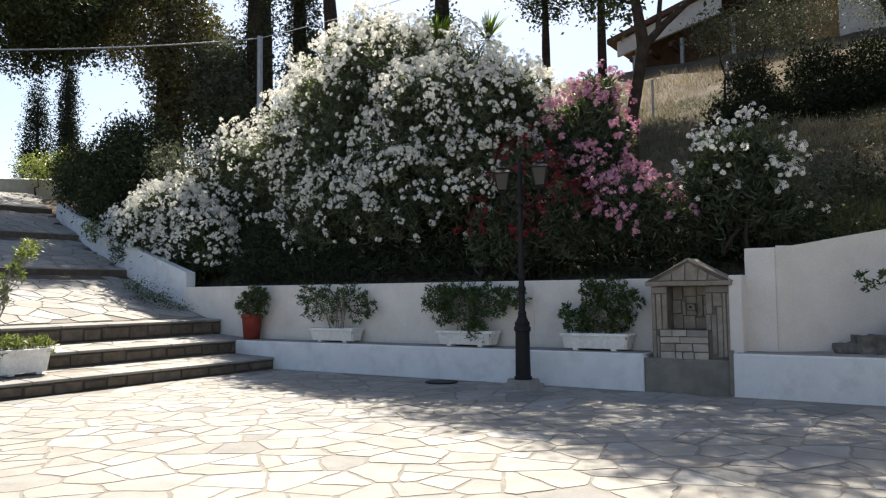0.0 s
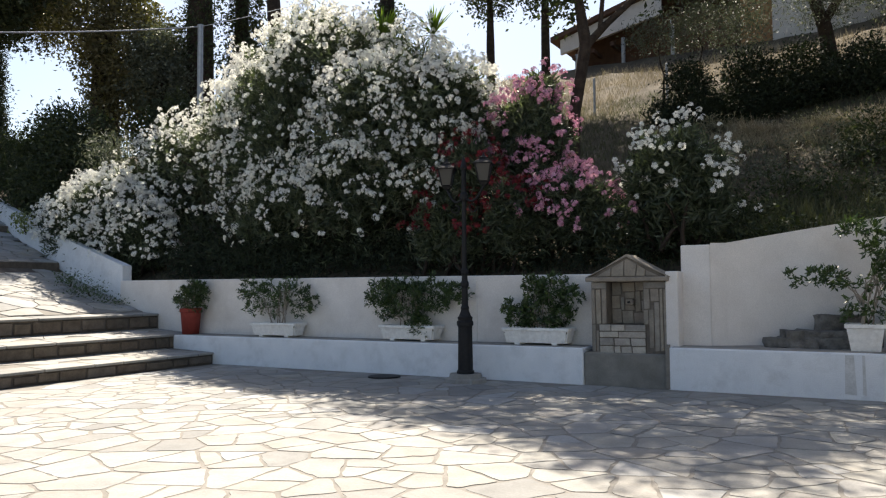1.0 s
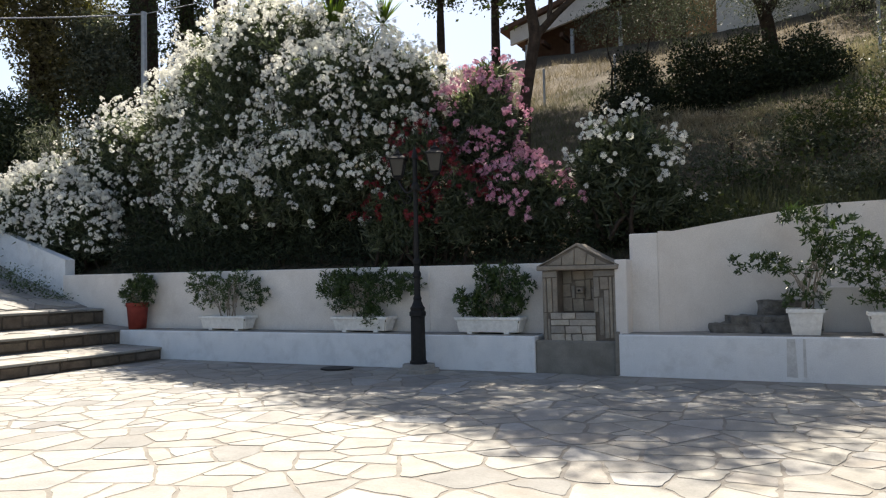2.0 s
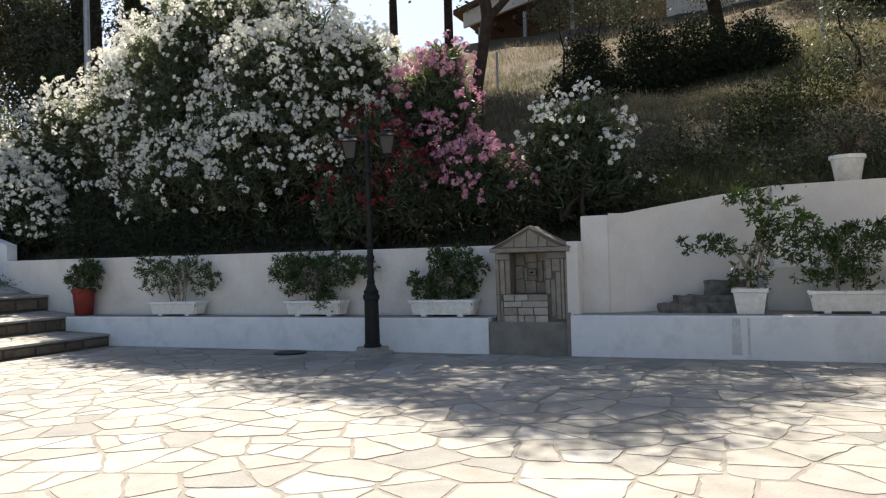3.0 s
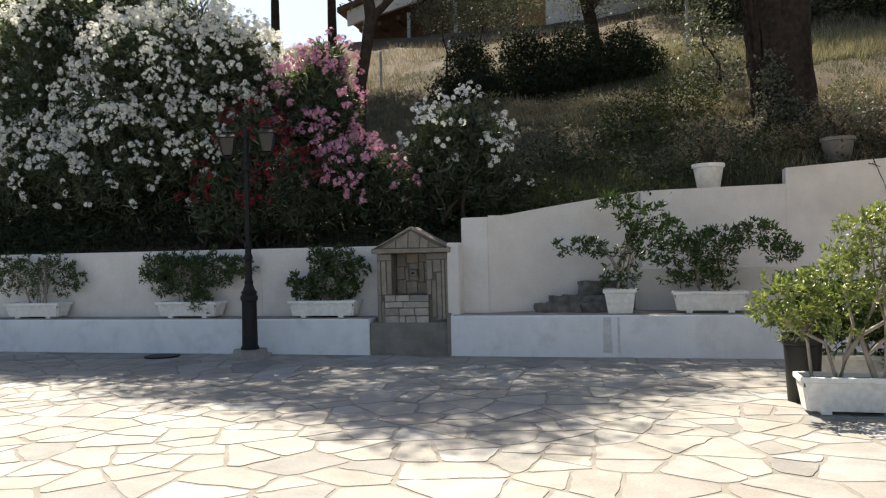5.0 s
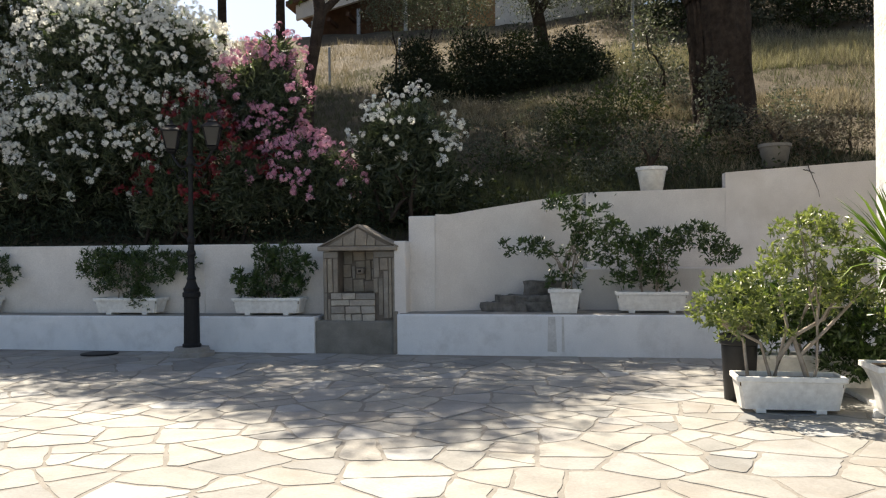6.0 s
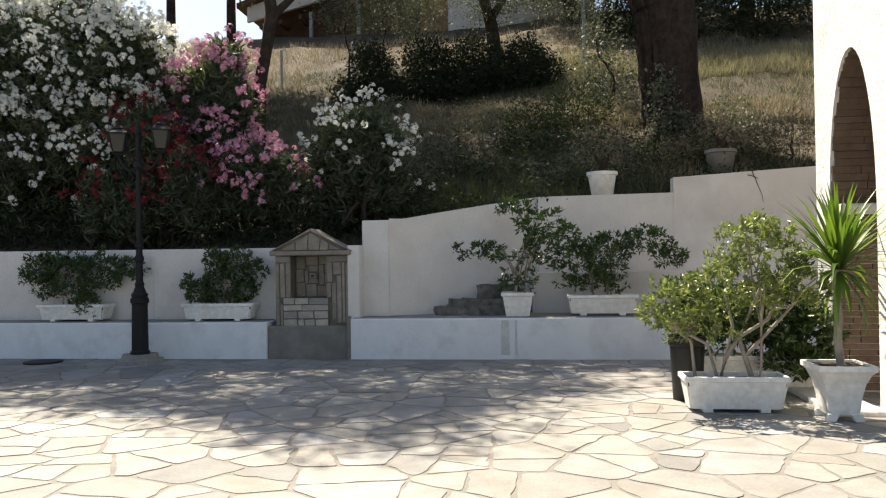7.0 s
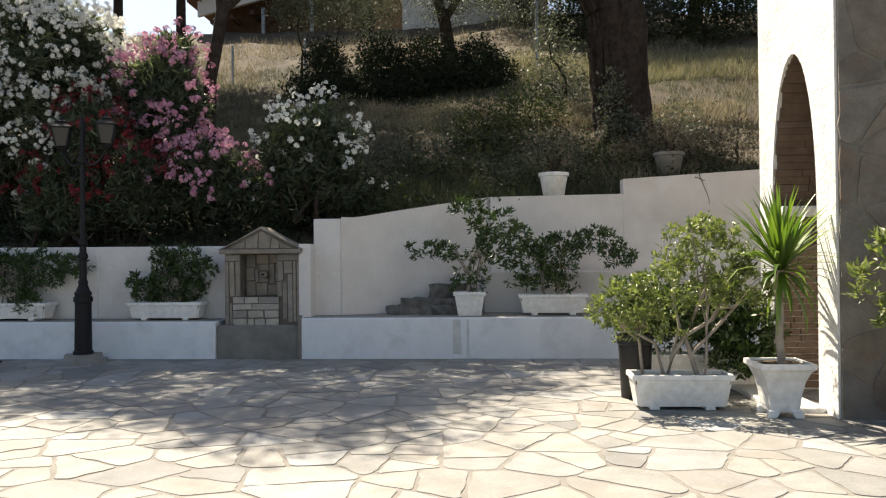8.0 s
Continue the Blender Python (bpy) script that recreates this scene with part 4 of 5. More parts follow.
# planter at the end of the stairs
trough(-8.60, -4.16, 0.245, 0.72, 90, h=0.36, w=0.42, label="white square planter on the lowest stone step")
potted("shrub", "small yellowish succulent shrub in a white planter", -8.60, -4.15, 0.50, [(0, .25, .12, .22, .22, .12), (0, -.2, .14, .2, .25, .14)], 110, 0.07, "bright", 22, 4)
potted("shrub", "arching leafy branch growing from a white planter", -8.6, -4.7, 0.55, [(-.1, .25, .8, .12, .14, .18), (-.2, .5, 1.1, .12, .14, .14), (-.35, .75, 1.32, .12, .14, .12), (-.55, .95, 1.5, .12, .16, .12)], 60, 0.08, "bright", 23, 3)
# branch beside the porch
potted("shrub", "light-green shrub standing before the porch wall", 5.72, -4.3, 0.3, [(-.66, 0, .82, .10, .10, .07), (-.46, 0, 1.02, .14, .12, .12), (-.58, 0, .70, .10, .10, .06), (-.40, 0, .56, .16, .14, .14), (0, 0, .9, .35, .3, .35)], 130, 0.085, "bright", 24, 5)
round_pot(5.75, -4.3, 0.0, 0.2, 0.26, 0.42, "terracotta", "terracotta pot before the porch wall")

# ---- oleanders behind the bench ----
WB = [(-7.4, 2.4, 4.2, 2.4, 1.3, 2.5), (-5.3, 1.9, 3.7, 1.9, 1.2, 2.0), (-9.9, 2.8, 3.8, 1.8, 1.1, 2.0), (-7.7, 2.7, 5.9, 1.25, 1.0, 1.2), (-6.3, 1.6, 2.6, 2.6, 0.9, 1.2), (-11.8, 2.7, 3.8, 1.15, 0.9, 1.3), (-4.2, 2.0, 4.2, 0.9, 0.9, 1.1), (-9.0, 2.7, 5.2, 1.1, 0.8, 1.1)]
oleander("tall spreading oleander covered with white flowers", (-7.2, 2.0, 1.6), WB, 9000, 3300, M["pet_w"], 31, "oleanders", low=(1.6, 3.2), hollow=2.6)
oleander("white oleander hanging over the wall", (-11.6, 1.6, 1.6), [(-11.7, 1.4, 2.4, 0.9, 0.6, 0.85), (-12.7, 1.4, 2.9, 1.1, 0.6, 0.95), (-13.9, 1.5, 2.7, 0.95, 0.6, 0.75)], 2300, 900, M["pet_w"], 32, "oleanders", low=(1.0, 2.4))
oleander("pink-flowered oleander behind the lamp", (-2.5, 2.0, 1.9), [(-2.65, 1.9, 3.75, 0.72, 0.55, 0.75), (-1.68, 1.3, 2.42, 0.74, 0.42, 0.58), (-2.65, 2.4, 4.62, 0.40, 0.4, 0.34), (-2.5, 1.8, 2.8, 0.6, 0.5, 0.7)], 1800, 310, M["pet_p"], 33, "oleanders", low=(1.3, 2.0), hollow=1.9)
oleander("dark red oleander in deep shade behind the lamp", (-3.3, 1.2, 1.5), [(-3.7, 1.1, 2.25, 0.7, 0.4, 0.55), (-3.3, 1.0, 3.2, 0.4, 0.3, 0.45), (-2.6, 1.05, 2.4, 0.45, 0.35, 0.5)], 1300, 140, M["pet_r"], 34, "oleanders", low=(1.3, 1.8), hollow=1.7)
oleander("smaller white oleander beside the fountain", (-0.4, 1.5, 1.8), [(-0.2, 1.45, 2.95, 0.76, 0.5, 0.62), (0.22, 1.4, 2.5, 0.42, 0.4, 0.5), (-0.5, 1.55, 2.35, 0.5, 0.4, 0.45)], 1200, 92, M["pet_w"], 35, "oleanders", low=(1.5, 2.4), hollow=2.0)


# ---- hillside trees and bushes ----
def bush(label, base, blobs, n, leaf, width, material, seed, category="bush", per=7, name="bush", group="hillside bushes"):
    rng = np.random.default_rng(seed + 500)
    b = Vector(base)
    lines = []
    for q in blobs:
        away = math.hypot(q[0] - b.x, q[1] - b.y) > 0.8
        foot = Vector((q[0], q[1], ground_z(q[0], q[1]) - 0.05)) if away else b
        lines.append(bent(foot, Vector(q[:3]), 0.035, 0.012, rng, 0.05))
    return leaf_tree(name, label, base, lines, blobs, n, leaf, width, material, seed, category, 0.3, -0.9, per, group=group)


def gz(x, y):
    return ground_z(x, y)


# near-black leaves fill the hollow under the oleanders as painted deep shade
bush("near-black undergrowth standing in for deep shade behind the bench wall", (-3.0, 1.3, 1.5), [(-10.2 + .8 * i, 1.9 + .12 * (i % 3), 2.1 + .1 * (i % 2), .6, .4, .6) for i in range(14)] + [(-10.0 + .9 * i, 1.35, 1.75, .55, .3, .35) for i in range(11)], 4200, 0.12, 0.2, "cypress", 113, "undergrowth", name="undergrowth")
# thin forked tree over the fountain
leaf_tree("tree", "slim dark forked tree on the slope, its unseen crown placed to shade the paving", (-2.25, 2.75, gz(-2.25, 2.75) - 0.1),
          [[((-2.25, 2.75, gz(-2.25, 2.75) - 0.1), 0.15), ((-2.2, 2.74, 3.6), 0.125), ((-2.17, 2.75, 4.3), 0.11), ((-2.06, 2.78, 4.9), 0.10), ((-1.96, 2.8, 5.5), 0.11), ((-2.08, 2.8, 6.3), 0.08), ((-2.3, 2.8, 7.5), 0.05)],
           [((-1.96, 2.8, 5.45), 0.085), ((-1.65, 3.0, 5.85), 0.07), ((-1.27, 3.4, 6.35), 0.055), ((-0.6, 3.6, 7.3), 0.03)],
           [((-1.75, 2.95, 5.75), 0.05), ((-1.7, 3.0, 6.4), 0.04), ((-1.6, 3.0, 7.2), 0.02)], [((-2.2, 2.8, 6.9), 0.05), ((-3.4, 2.9, 8.2), 0.04), ((-4.6, 3.0, 9.0), 0.03)]],
          # blobs above z 8 are out of view, placed to cast the paving's shade
          [(-2.8, 3.0, 8.3, 1.7, 1.5, 1.2), (-1.3, 3.5, 8.2, 0.9, 0.9, 0.6), (-3.2, 2.2, 9.3, 1.3, 1.1, 0.8), (-2.35, 2.85, 6.3, 0.35, 0.3, 0.4), (-0.9, 3.6, 6.9, 0.8, 0.7, 0.5), (-4.4, 3.0, 8.9, 1.7, 1.4, 0.9), (-3.4, 2.7, 8.8, 1.7, 1.2, 0.8), (-6.0, 3.2, 8.7, 1.5, 1.3, 0.8)], 3000, 0.12, 0.5, "tree", 41)
# great trunk above the tall wall
bz = gz(4.95, 4.4) - 0.2
leaf_tree("tree", "massive dark old tree trunk on the slope, with an added unseen shading crown", (4.95, 4.4, bz),
          [[((4.95, 4.4, bz), 0.66), ((4.95, 4.4, bz + 0.4), 0.52), ((4.93, 4.4, bz + 1.2), 0.46), ((4.9, 4.4, bz + 2.4), 0.46), ((4.7, 4.4, bz + 4), 0.40), ((4.4, 4.3, bz + 5.5), 0.28)],
           [((4.72, 4.38, bz + 0.1), 0.32), ((4.52, 4.35, bz + 1.2), 0.20), ((4.42, 4.35, bz + 2.4), 0.16), ((3.6, 4.2, bz + 4.2), 0.12)],
           [((5.0, 4.4, bz + 2.8), 0.28), ((5.9, 4.6, bz + 4.4), 0.2), ((7.0, 4.6, bz + 5.8), 0.1)],
           # this limb and the blobs at z 11-12 are added, unseen, to shade the slope
           [((4.7, 4.4, bz + 4), 0.26), ((3.0, 6.2, 9.6), 0.18), ((0.6, 7.8, 11.2), 0.12), ((-3.6, 8.8, 11.6), 0.05)]],
          [(2.8, 4.0, 8.6, 1.6, 1.3, 1.0), (5.8, 4.4, 9.2, 2.0, 1.4, 1.2), (7.5, 4.5, 9.0, 2.4, 2.2, 1.5), (1.0, 5.0, 9.4, 1.9, 1.9, 1.1), (-4.4, 10.9, 12.0, 2.0, 1.6, 0.9), (-2.2, 10.2, 12.0, 1.8, 1.4, 0.9), (0.0, 8.3, 12.0, 1.8, 1.1, 0.9), (2.0, 7.6, 12.0, 1.6, 1.0, 0.9), (-4.4, 9.2, 12.0, 1.8, 1.4, 0.9), (-3.6, 7.8, 11.4, 2.0, 1.2, 0.9), (-0.6, 7.2, 11.4, 2.0, 1.0, 0.9)], 7200, 0.13, 0.5, "tree", 42, furrow=0.075)
bush("ivy and saplings at the foot of the old trunk", (4.55, 3.7, gz(4.5, 3.7)), [(4.65, 3.8, 3.9, .22, .2, .6), (4.9, 3.8, 3.5, .3, .2, .3)], 150, 0.07, 0.6, "olive", 43, "ivy", name="ivy")
bush("thin grey-green sapling on the sunny brow", (4.0, 6.3, gz(4.0, 6.3)), [(4.05, 6.3, 4.9, .42, .35, .9), (3.8, 6.3, 5.8, .38, .33, .6), (4.4, 6.2, 4.5, .42, .3, .45), (3.6, 6.4, 5.1, .28, .25, .4)], 320, 0.085, 0.4, "olive", 44, "sapling", name="sapling")
for k, (x, y, z, r) in enumerate(((-1.5, 8.8, 6.1, 0.5), (-0.2, 9.2, 6.25, 0.62), (1.0, 9.2, 6.25, 0.65), (2.2, 9.1, 6.1, 0.65))):
    g0 = gz(x, y - .3)
    # near-black leaf and low blobs imitate the shadowed hollow of the bank
    bush("round bush below the house, near-black for the bank's shade", (x, y, gz(x, y)), [(x, y, z, r, .55, r * .8), (x + .4, y - .1, g0 + .35, r, .5, .45), (x - .45, y - .15, g0 + .3, r, .5, .45), (x, y - .35, g0 + .2, r * 1.1, .4, .35)], 1500, 0.09, 0.4, "cypress", 145 + k)
bush("silvery olive bush on the slope", (-1.4, 9.4, gz(-1.4, 9.4)), [(-2.2, 9.2, 7.5, .9, .7, .5), (-1.2, 9.3, 7.5, .9, .7, .6), (-0.3, 9.2, 7.2, .6, .6, .5)], 800, 0.085, 0.28, "olive", 46)
leaf_tree("olive_tree", "gnarled olive tree before the house", (1.6, 9.6, gz(1.6, 9.6) - .1), [[((1.6, 9.6, gz(1.6, 9.6) - .1), .2), ((1.4, 9.6, 7.2), .16), ((1.1, 9.6, 8.2), .12), ((0.7, 9.6, 9.2), .07)], [((1.4, 9.6, 7.3), .12), ((2.0, 9.7, 8.3), .09), ((2.2, 9.7, 9.3), .05)]],
          [(0.4, 9.6, 8.3, 1.3, 1.1, .8), (2.3, 9.7, 8.2, 1.2, 1.1, .8), (-0.9, 9.4, 8.0, 1.1, .9, .6), (3.3, 9.4, 7.7, 1.0, .9, .9), (1.4, 9.3, 7.5, .7, .6, .4)], 1500, 0.09, 0.28, "olive", 47)
for i, (x, y, r) in enumerate(((5.8, 15.0, 2.2), (8.9, 14.6, 2.4), (12.0, 15.0, 2.5), (3.6, 15.5, 2.0), (14.5, 13.5, 2.5))):
    z0 = gz(x, y)
    leaf_tree("tree", "dark evergreen tree behind the slope", (x, y, z0 - .1), [[((x, y, z0 - .1), .25), ((x + .1, y, z0 + 1.5), .2), ((x, y, z0 + 4), .1)]],
              [(x, y, z0 + 2.3, r, r, 1.5), (x + .6, y, z0 + 4.2, r * .9, r * .9, 1.5), (x - .8, y + .3, z0 + 3.4, r * .7, r * .7, 1.2)], 1700, 0.16, 0.45, "tree", 60 + i, per=6, group="trees behind the slope")
bush("dry brown scrub above the wall", (5.4, 2.5, gz(5.4, 2.5)), [(5.3, 2.6, 3.05, .6, .4, .3), (5.9, 2.7, 3.0, .5, .4, .3), (4.7, 2.5, 2.85, .4, .3, .25), (6.4, 2.6, 3.1, .5, .4, .3)], 720, 0.06, 0.3, "old_leaf", 51, "scrub")
bush("low grey scrub behind the white wall", (3.4, 2.3, gz(3.4, 2.3)), [(3.4, 2.3, 2.75, .6, .4, .35), (2.7, 2.3, 2.5, .5, .4, .25)], 260, 0.07, 0.22, "olive", 52, "scrub")
bush("dark round bush behind the oleander", (-5.2, 3.4, gz(-5.2, 3.4)), [(-5.3, 3.2, 5.2, .95, .8, .85), (-4.6, 3.3, 4.7, .7, .7, .8), (-5.7, 3.3, 4.6, .9, .7, .9)], 1200, 0.06, 0.3, "tree", 53)
for k, (x, y, z) in enumerate(((-6.6, 3.4, 6.55), (-5.9, 4.3, 6.75))):
    g0 = gz(x, y)
    yucca("dark spiky yucca rising behind the oleander", x, y, g0, z - g0, 60, 0.68, 70 + k, 0.1, 0.06)
for k, (x, y, ztop) in enumerate(((-8.05, 11.6, 11.2), (-6.5, 12.3, 11.8))):
    g0 = gz(x, y)
    leaf_tree("tree", "slim tree standing on the ridge, with an added unseen upper crown", (x, y, g0 - .1), [[((x, y, g0 - .1), .16), ((x, y, g0 + 2.5), .13), ((x, y, ztop), .06), ((x + .1, y + .4, 13.0), .04)]],
              # the blob at z 13.3 is added above view to shade the left slope
              [(x, y, 10.4, .75, .7, .8), (x + .7, y, 11.0, .8, .7, .7), (x - .4, y, 11.2, .8, .7, .8), (x + .1, y + .5, 13.3, 1.8, 1.3, 1.0)], 1900, 0.11, 0.6, "tree", 75 + k, per=6, inner=0.1, group="ridge trees")

# ---- trees beside the rising path ----
def path_tree(label, x, y, r, top, blobs, n, leaf, mat, seed, lean=0.0, base=None):
    z0 = gz(x, y) if base is None else base
    leaf_tree("tree", label, (x, y, z0 - .2), [[((x, y, z0 - .2), r * 1.15), ((x + lean * .3, y, z0 + (top - z0) * .3), r), ((x + lean * .6, y, z0 + (top - z0) * .6), r * .9), ((x + lean, y, top), r * .6)]],
              blobs, n, leaf, 0.45, mat, seed, per=7, inner=0.15, group="trees by the path")


# its topmost crown blobs are added above view to shade the path
path_tree("broad dark tree over the path, with added unseen shading blobs", -19.2, 6.2, .46, 10, [(-19.8, 5.6, 10.3, 2.6, 2.2, 1.5), (-18.4, 6.4, 9.2, 1.6, 1.6, 1.6), (-17.6, 6.6, 8.0, 1.2, 1.2, 1.8), (-20.6, 5.4, 11.6, 2.4, 2, 1.4), (-22.8, 5.6, 11.2, 1.8, 1.6, 1.0), (-18.9, 5.4, 11.6, 1.7, 1.6, 1.0), (-24.5, 7.0, 12.2, 1.8, 1.6, 1.0), (-18.5, 6.4, 7.0, 1.1, 1.0, 1.4), (-19.2, 6.1, 8.2, .7, .6, 1.6)], 7000, 0.15, "brown_tree", 82)
path_tree("thick dark ivy-clad trunk above the oleanders", -15.9, 7.1, .44, 13, [(-17.6, 10.4, 13.6, 1.8, 1.4, 1.0), (-15.6, 10.2, 13.4, 1.2, 1.2, 0.9), (-15.85, 7.0, 9.2, .6, .5, 2.2), (-15.0, 7.2, 11.2, .9, .6, .5)], 1900, 0.13, "tree", 83)
path_tree("grey-green tree beside the path", -16.6, 6.2, .18, 8.4, [(-16.7, 6.2, 8.5, .9, 1.0, .8), (-16.4, 6.3, 7.5, .9, .9, .9), (-17.1, 6.3, 7.6, .8, .9, .9)], 1900, 0.11, "olive", 84)
path_tree("spreading tree hanging over the path", -19.5, 0.2, .3, 10, [(-19.0, 1.0, 9.9, 2.3, 2.0, 1.1), (-20.0, 2.6, 10.2, 2.0, 1.8, 1.2), (-18.5, -.5, 9.6, 1.8, 1.5, .9), (-21.5, 3.5, 10.0, 1.6, 1.6, 1.0), (-20.6, 2.2, 8.6, .9, .8, .6), (-19.6, 2.9, 8.8, .7, .7, .5)], 4600, 0.15, "tree", 85)
path_tree("slim trunk behind the oleander", -13.3, 8.2, .26, 12.5, [(-12.4, 10.0, 13.0, 1.3, 1.2, 0.9)], 700, 0.14, "tree", 86, -0.8)
path_tree("ivy-clad trunk behind the oleander", -8.65, 6.7, .24, 10.5, [(-8.65, 6.7, 7.6, .45, .4, 1.2), (-8.6, 6.7, 10.6, 1.1, 1.0, .9)], 900, 0.12, "tree", 87)
path_tree("dark tree behind the oleander", -15.7, 8.7, .3, 11.5, [(-15.6, 8.7, 10.4, .55, .6, 1.6), (-15.4, 8.7, 8.4, .9, .8, 1.0)], 900, 0.14, "tree", 88)
for k, (x, y, top, r) in enumerate(((-37.3, 11.7, 12.3, .95), (-34.5, 11.7, 13.6, .45), (-41.5, 10.5, 11.0, .9))):
    z0 = gz(x, y)
    h = top - z0
    leaf_tree("cypress", "dark pointed cypress beyond the path", (x, y, z0 - .2), [[((x, y, z0 - .2), .2), ((x, y, z0 + h * .9), .04)]],
              [(x, y, z0 + h * .3, r, r, h * .32), (x, y, z0 + h * .6, r * .75, r * .75, h * .3), (x, y, z0 + h * .85, r * .4, r * .4, h * .2)], 1800, 0.14, 0.4, "cypress", 90 + k, "cypress", 0.3, group="cypresses")
bush("dense dark hedge beside the path", (-14.5, 2.6, gz(-14.5, 2.6)), [(-13.4, 3.4, 3.4, 1.0, .7, 1.1), (-14.6, 3.1, 3.6, 1.2, .7, 1.2), (-15.4, 5.6, 5.6, 1.5, .8, 1.2), (-16.2, 3.0, 4.4, 1.4, .8, 1.2), (-17.6, 3.6, 4.8, 1.2, .8, 1.0), (-16.4, 3.2, 5.4, 1.1, .8, .8), (-17.8, 3.5, 5.4, .7, .7, .9), (-17.0, 2.6, 3.9, 1.1, .5, .8), (-18.8, 3.1, 4.6, 1.2, .6, .8), (-20.4, 3.9, 5.2, 1.1, .7, .8)], 6600, 0.12, 0.4, "tree", 54, "hedge", name="hedge")
bush("pale fern-like bush beside the hedge", (-13.2, 1.9, gz(-13.2, 1.9)), [(-13.2, 1.85, 4.55, .75, .4, .3)], 120, 0.12, 0.22, "olive", 55)
bush("sunlit yellow-green bush at the head of the path", (-23.8, 5.4, gz(-23.8, 5.4)), [(-23.6, 5.3, 5.9, .8, .8, .45), (-24.3, 4.6, 5.8, .8, .7, .4), (-22.9, 6.0, 6.1, .6, .6, .4)], 420, 0.11, 0.45, "bright", 56)
bush("small leafy weed on the kerb wall", (-15.5, 1.3, 2.7), [(-15.5, 1.25, 2.98, .25, .2, .14)], 60, 0.08, 0.45, "bright", 57)
bush("creeping dark weeds at the foot of the kerb", (-11.4, 0.1, 1.1), [(-11.5, .1, 1.28, .5, .4, .14), (-12.2, .2, 1.5, .4, .3, .15), (-10.9, .15, 1.05, .4, .25, .1)], 220, 0.05, 0.4, "glossy", 58)

for i, x in enumerate((5.2, 6.9, 8.6, 10.4, 12.2)):
    y, h = 12.4 + .3 * (i % 2), gz(x, 12.4)
    bush("one of a row of dark bushes behind the sunny grass", (x, y, h), [(x, y, h + .8, 1.1, .7, .9), (x + .5, y, h + 1.3, .7, .6, .7)], 620, 0.13, 0.4, "olive" if i % 2 else "tree", 121 + i)
GC = []
for i in range(26):
    x, y = -0.9 + (i % 9) * 0.85 + rs.uniform(-.3, .3), 1.9 + (i // 9) * 1.0 + rs.uniform(-.3, .3)
    GC.append((x, y, gz(x, y) + 0.08, rs.uniform(.45, .75), rs.uniform(.35, .6), rs.uniform(.14, .30)))
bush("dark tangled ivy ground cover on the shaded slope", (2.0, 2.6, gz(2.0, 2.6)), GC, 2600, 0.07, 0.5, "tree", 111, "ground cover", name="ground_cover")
GC = []
for i in range(30):
    x, y = -1.6 + (i % 10) * 0.85 + rs.uniform(-.3, .3), 4.3 + (i // 10) * 0.75 + rs.uniform(-.3, .3)
    GC.append((x, y, gz(x, y) + 0.06, rs.uniform(.4, .7), rs.uniform(.35, .6), rs.uniform(.10, .22)))
bush("low green ivy and weeds on the upper slope", (2.2, 4.9, gz(2.2, 4.9)), GC, 1700, 0.065, 0.45, "olive", 114, "ground cover", name="ground_cover")
bush("dark bush on the shaded slope", (3.3, 4.6, gz(3.3, 4.6)), [(3.2, 4.6, gz(3.2, 4.6) + .35, .7, .5, .5), (2.3, 4.3, gz(2.3, 4.3) + .3, .5, .4, .45)], 450, 0.08, 0.4, "tree", 112)

# ---- pole and wires ----
pl = thing("utility_pole", "grey steel pole carrying a cable", "pole", -13.68, 5.04, gz(-13.7, 5.0) - 0.1)
pz = 8.55 - (gz(-13.7, 5.0) - 0.1)
part("shaft", lathe([(0.09, 0.0), (0.075, pz - 0.1), (0.08, pz - 0.08), (0.08, pz)], 10), M["steel"], pl)
def cable(label, a, b, sag, r=0.02):
    a, b = Vector(a), Vector(b)
    line = []
    for i in range(17):
        t = i / 16
        line.append((a.lerp(b, t) - Vector((0, 0, 4 * sag * t * (1 - t))), r))
    ob = put("cable", tubes([line], 5), M["steel"])
    tagged(ob, label, "cable", "overhead cables")
cable("pale overhead cable slung from a pole", (-13.68, 5.04, 8.5), (-17.2, -4.6, 6.45), 0.2, 0.022)
cable("thin overhead cable to the ridge", (-13.68, 5.04, 8.5), (-2.0, 12.5, 13.5), 0.5, 0.010)

# ---- house on the ridge ----
hs = thing("house", "white house with a brown overhanging roof on the ridge", "house", -7.9, 18.4, 9.0)
# dark roof brown on this wall paints the shade of the porch recess
part("wall", box(0.0, 6.2, 0.6, 6.0, -0.6, 2.3, 0.01), M["roof"], hs, "porch wall coloured dark brown for the shaded recess")
part("wall", box(6.2, 7.3, 0.2, 6.0, -0.6, 2.6, 0.01), M["ochre"], hs, "ochre rendered wall")
part("wall", box(7.3, 12.5, -0.4, 6.0, -1.2, 3.0, 0.01), M["white"], hs)
part("roof", prism([(-0.6, 1.70), (3.6, 2.95), (3.6, 3.15), (-0.6, 1.88)], "y", -0.6, 6.6), M["roof"], hs, "brown tiled roof with deep eaves")
part("fascia", prism([(-0.25, 1.2), (3.6, 2.1), (3.6, 2.93), (-0.25, 1.75)], "y", -0.45, -0.3), M["white"], hs, "white gable fascia")
part("roof", prism([(3.6, 2.95), (13.0, 3.2), (13.0, 3.4), (3.6, 3.15)], "y", -0.6, 6.6), M["roof"], hs)
for k in range(6):
    part("beam", box(0.2 + k * 0.75, 0.32 + k * 0.75, -0.4, 0.6, 0.95 + k * 0.15, 1.1 + k * 0.15), M["roof"], hs)
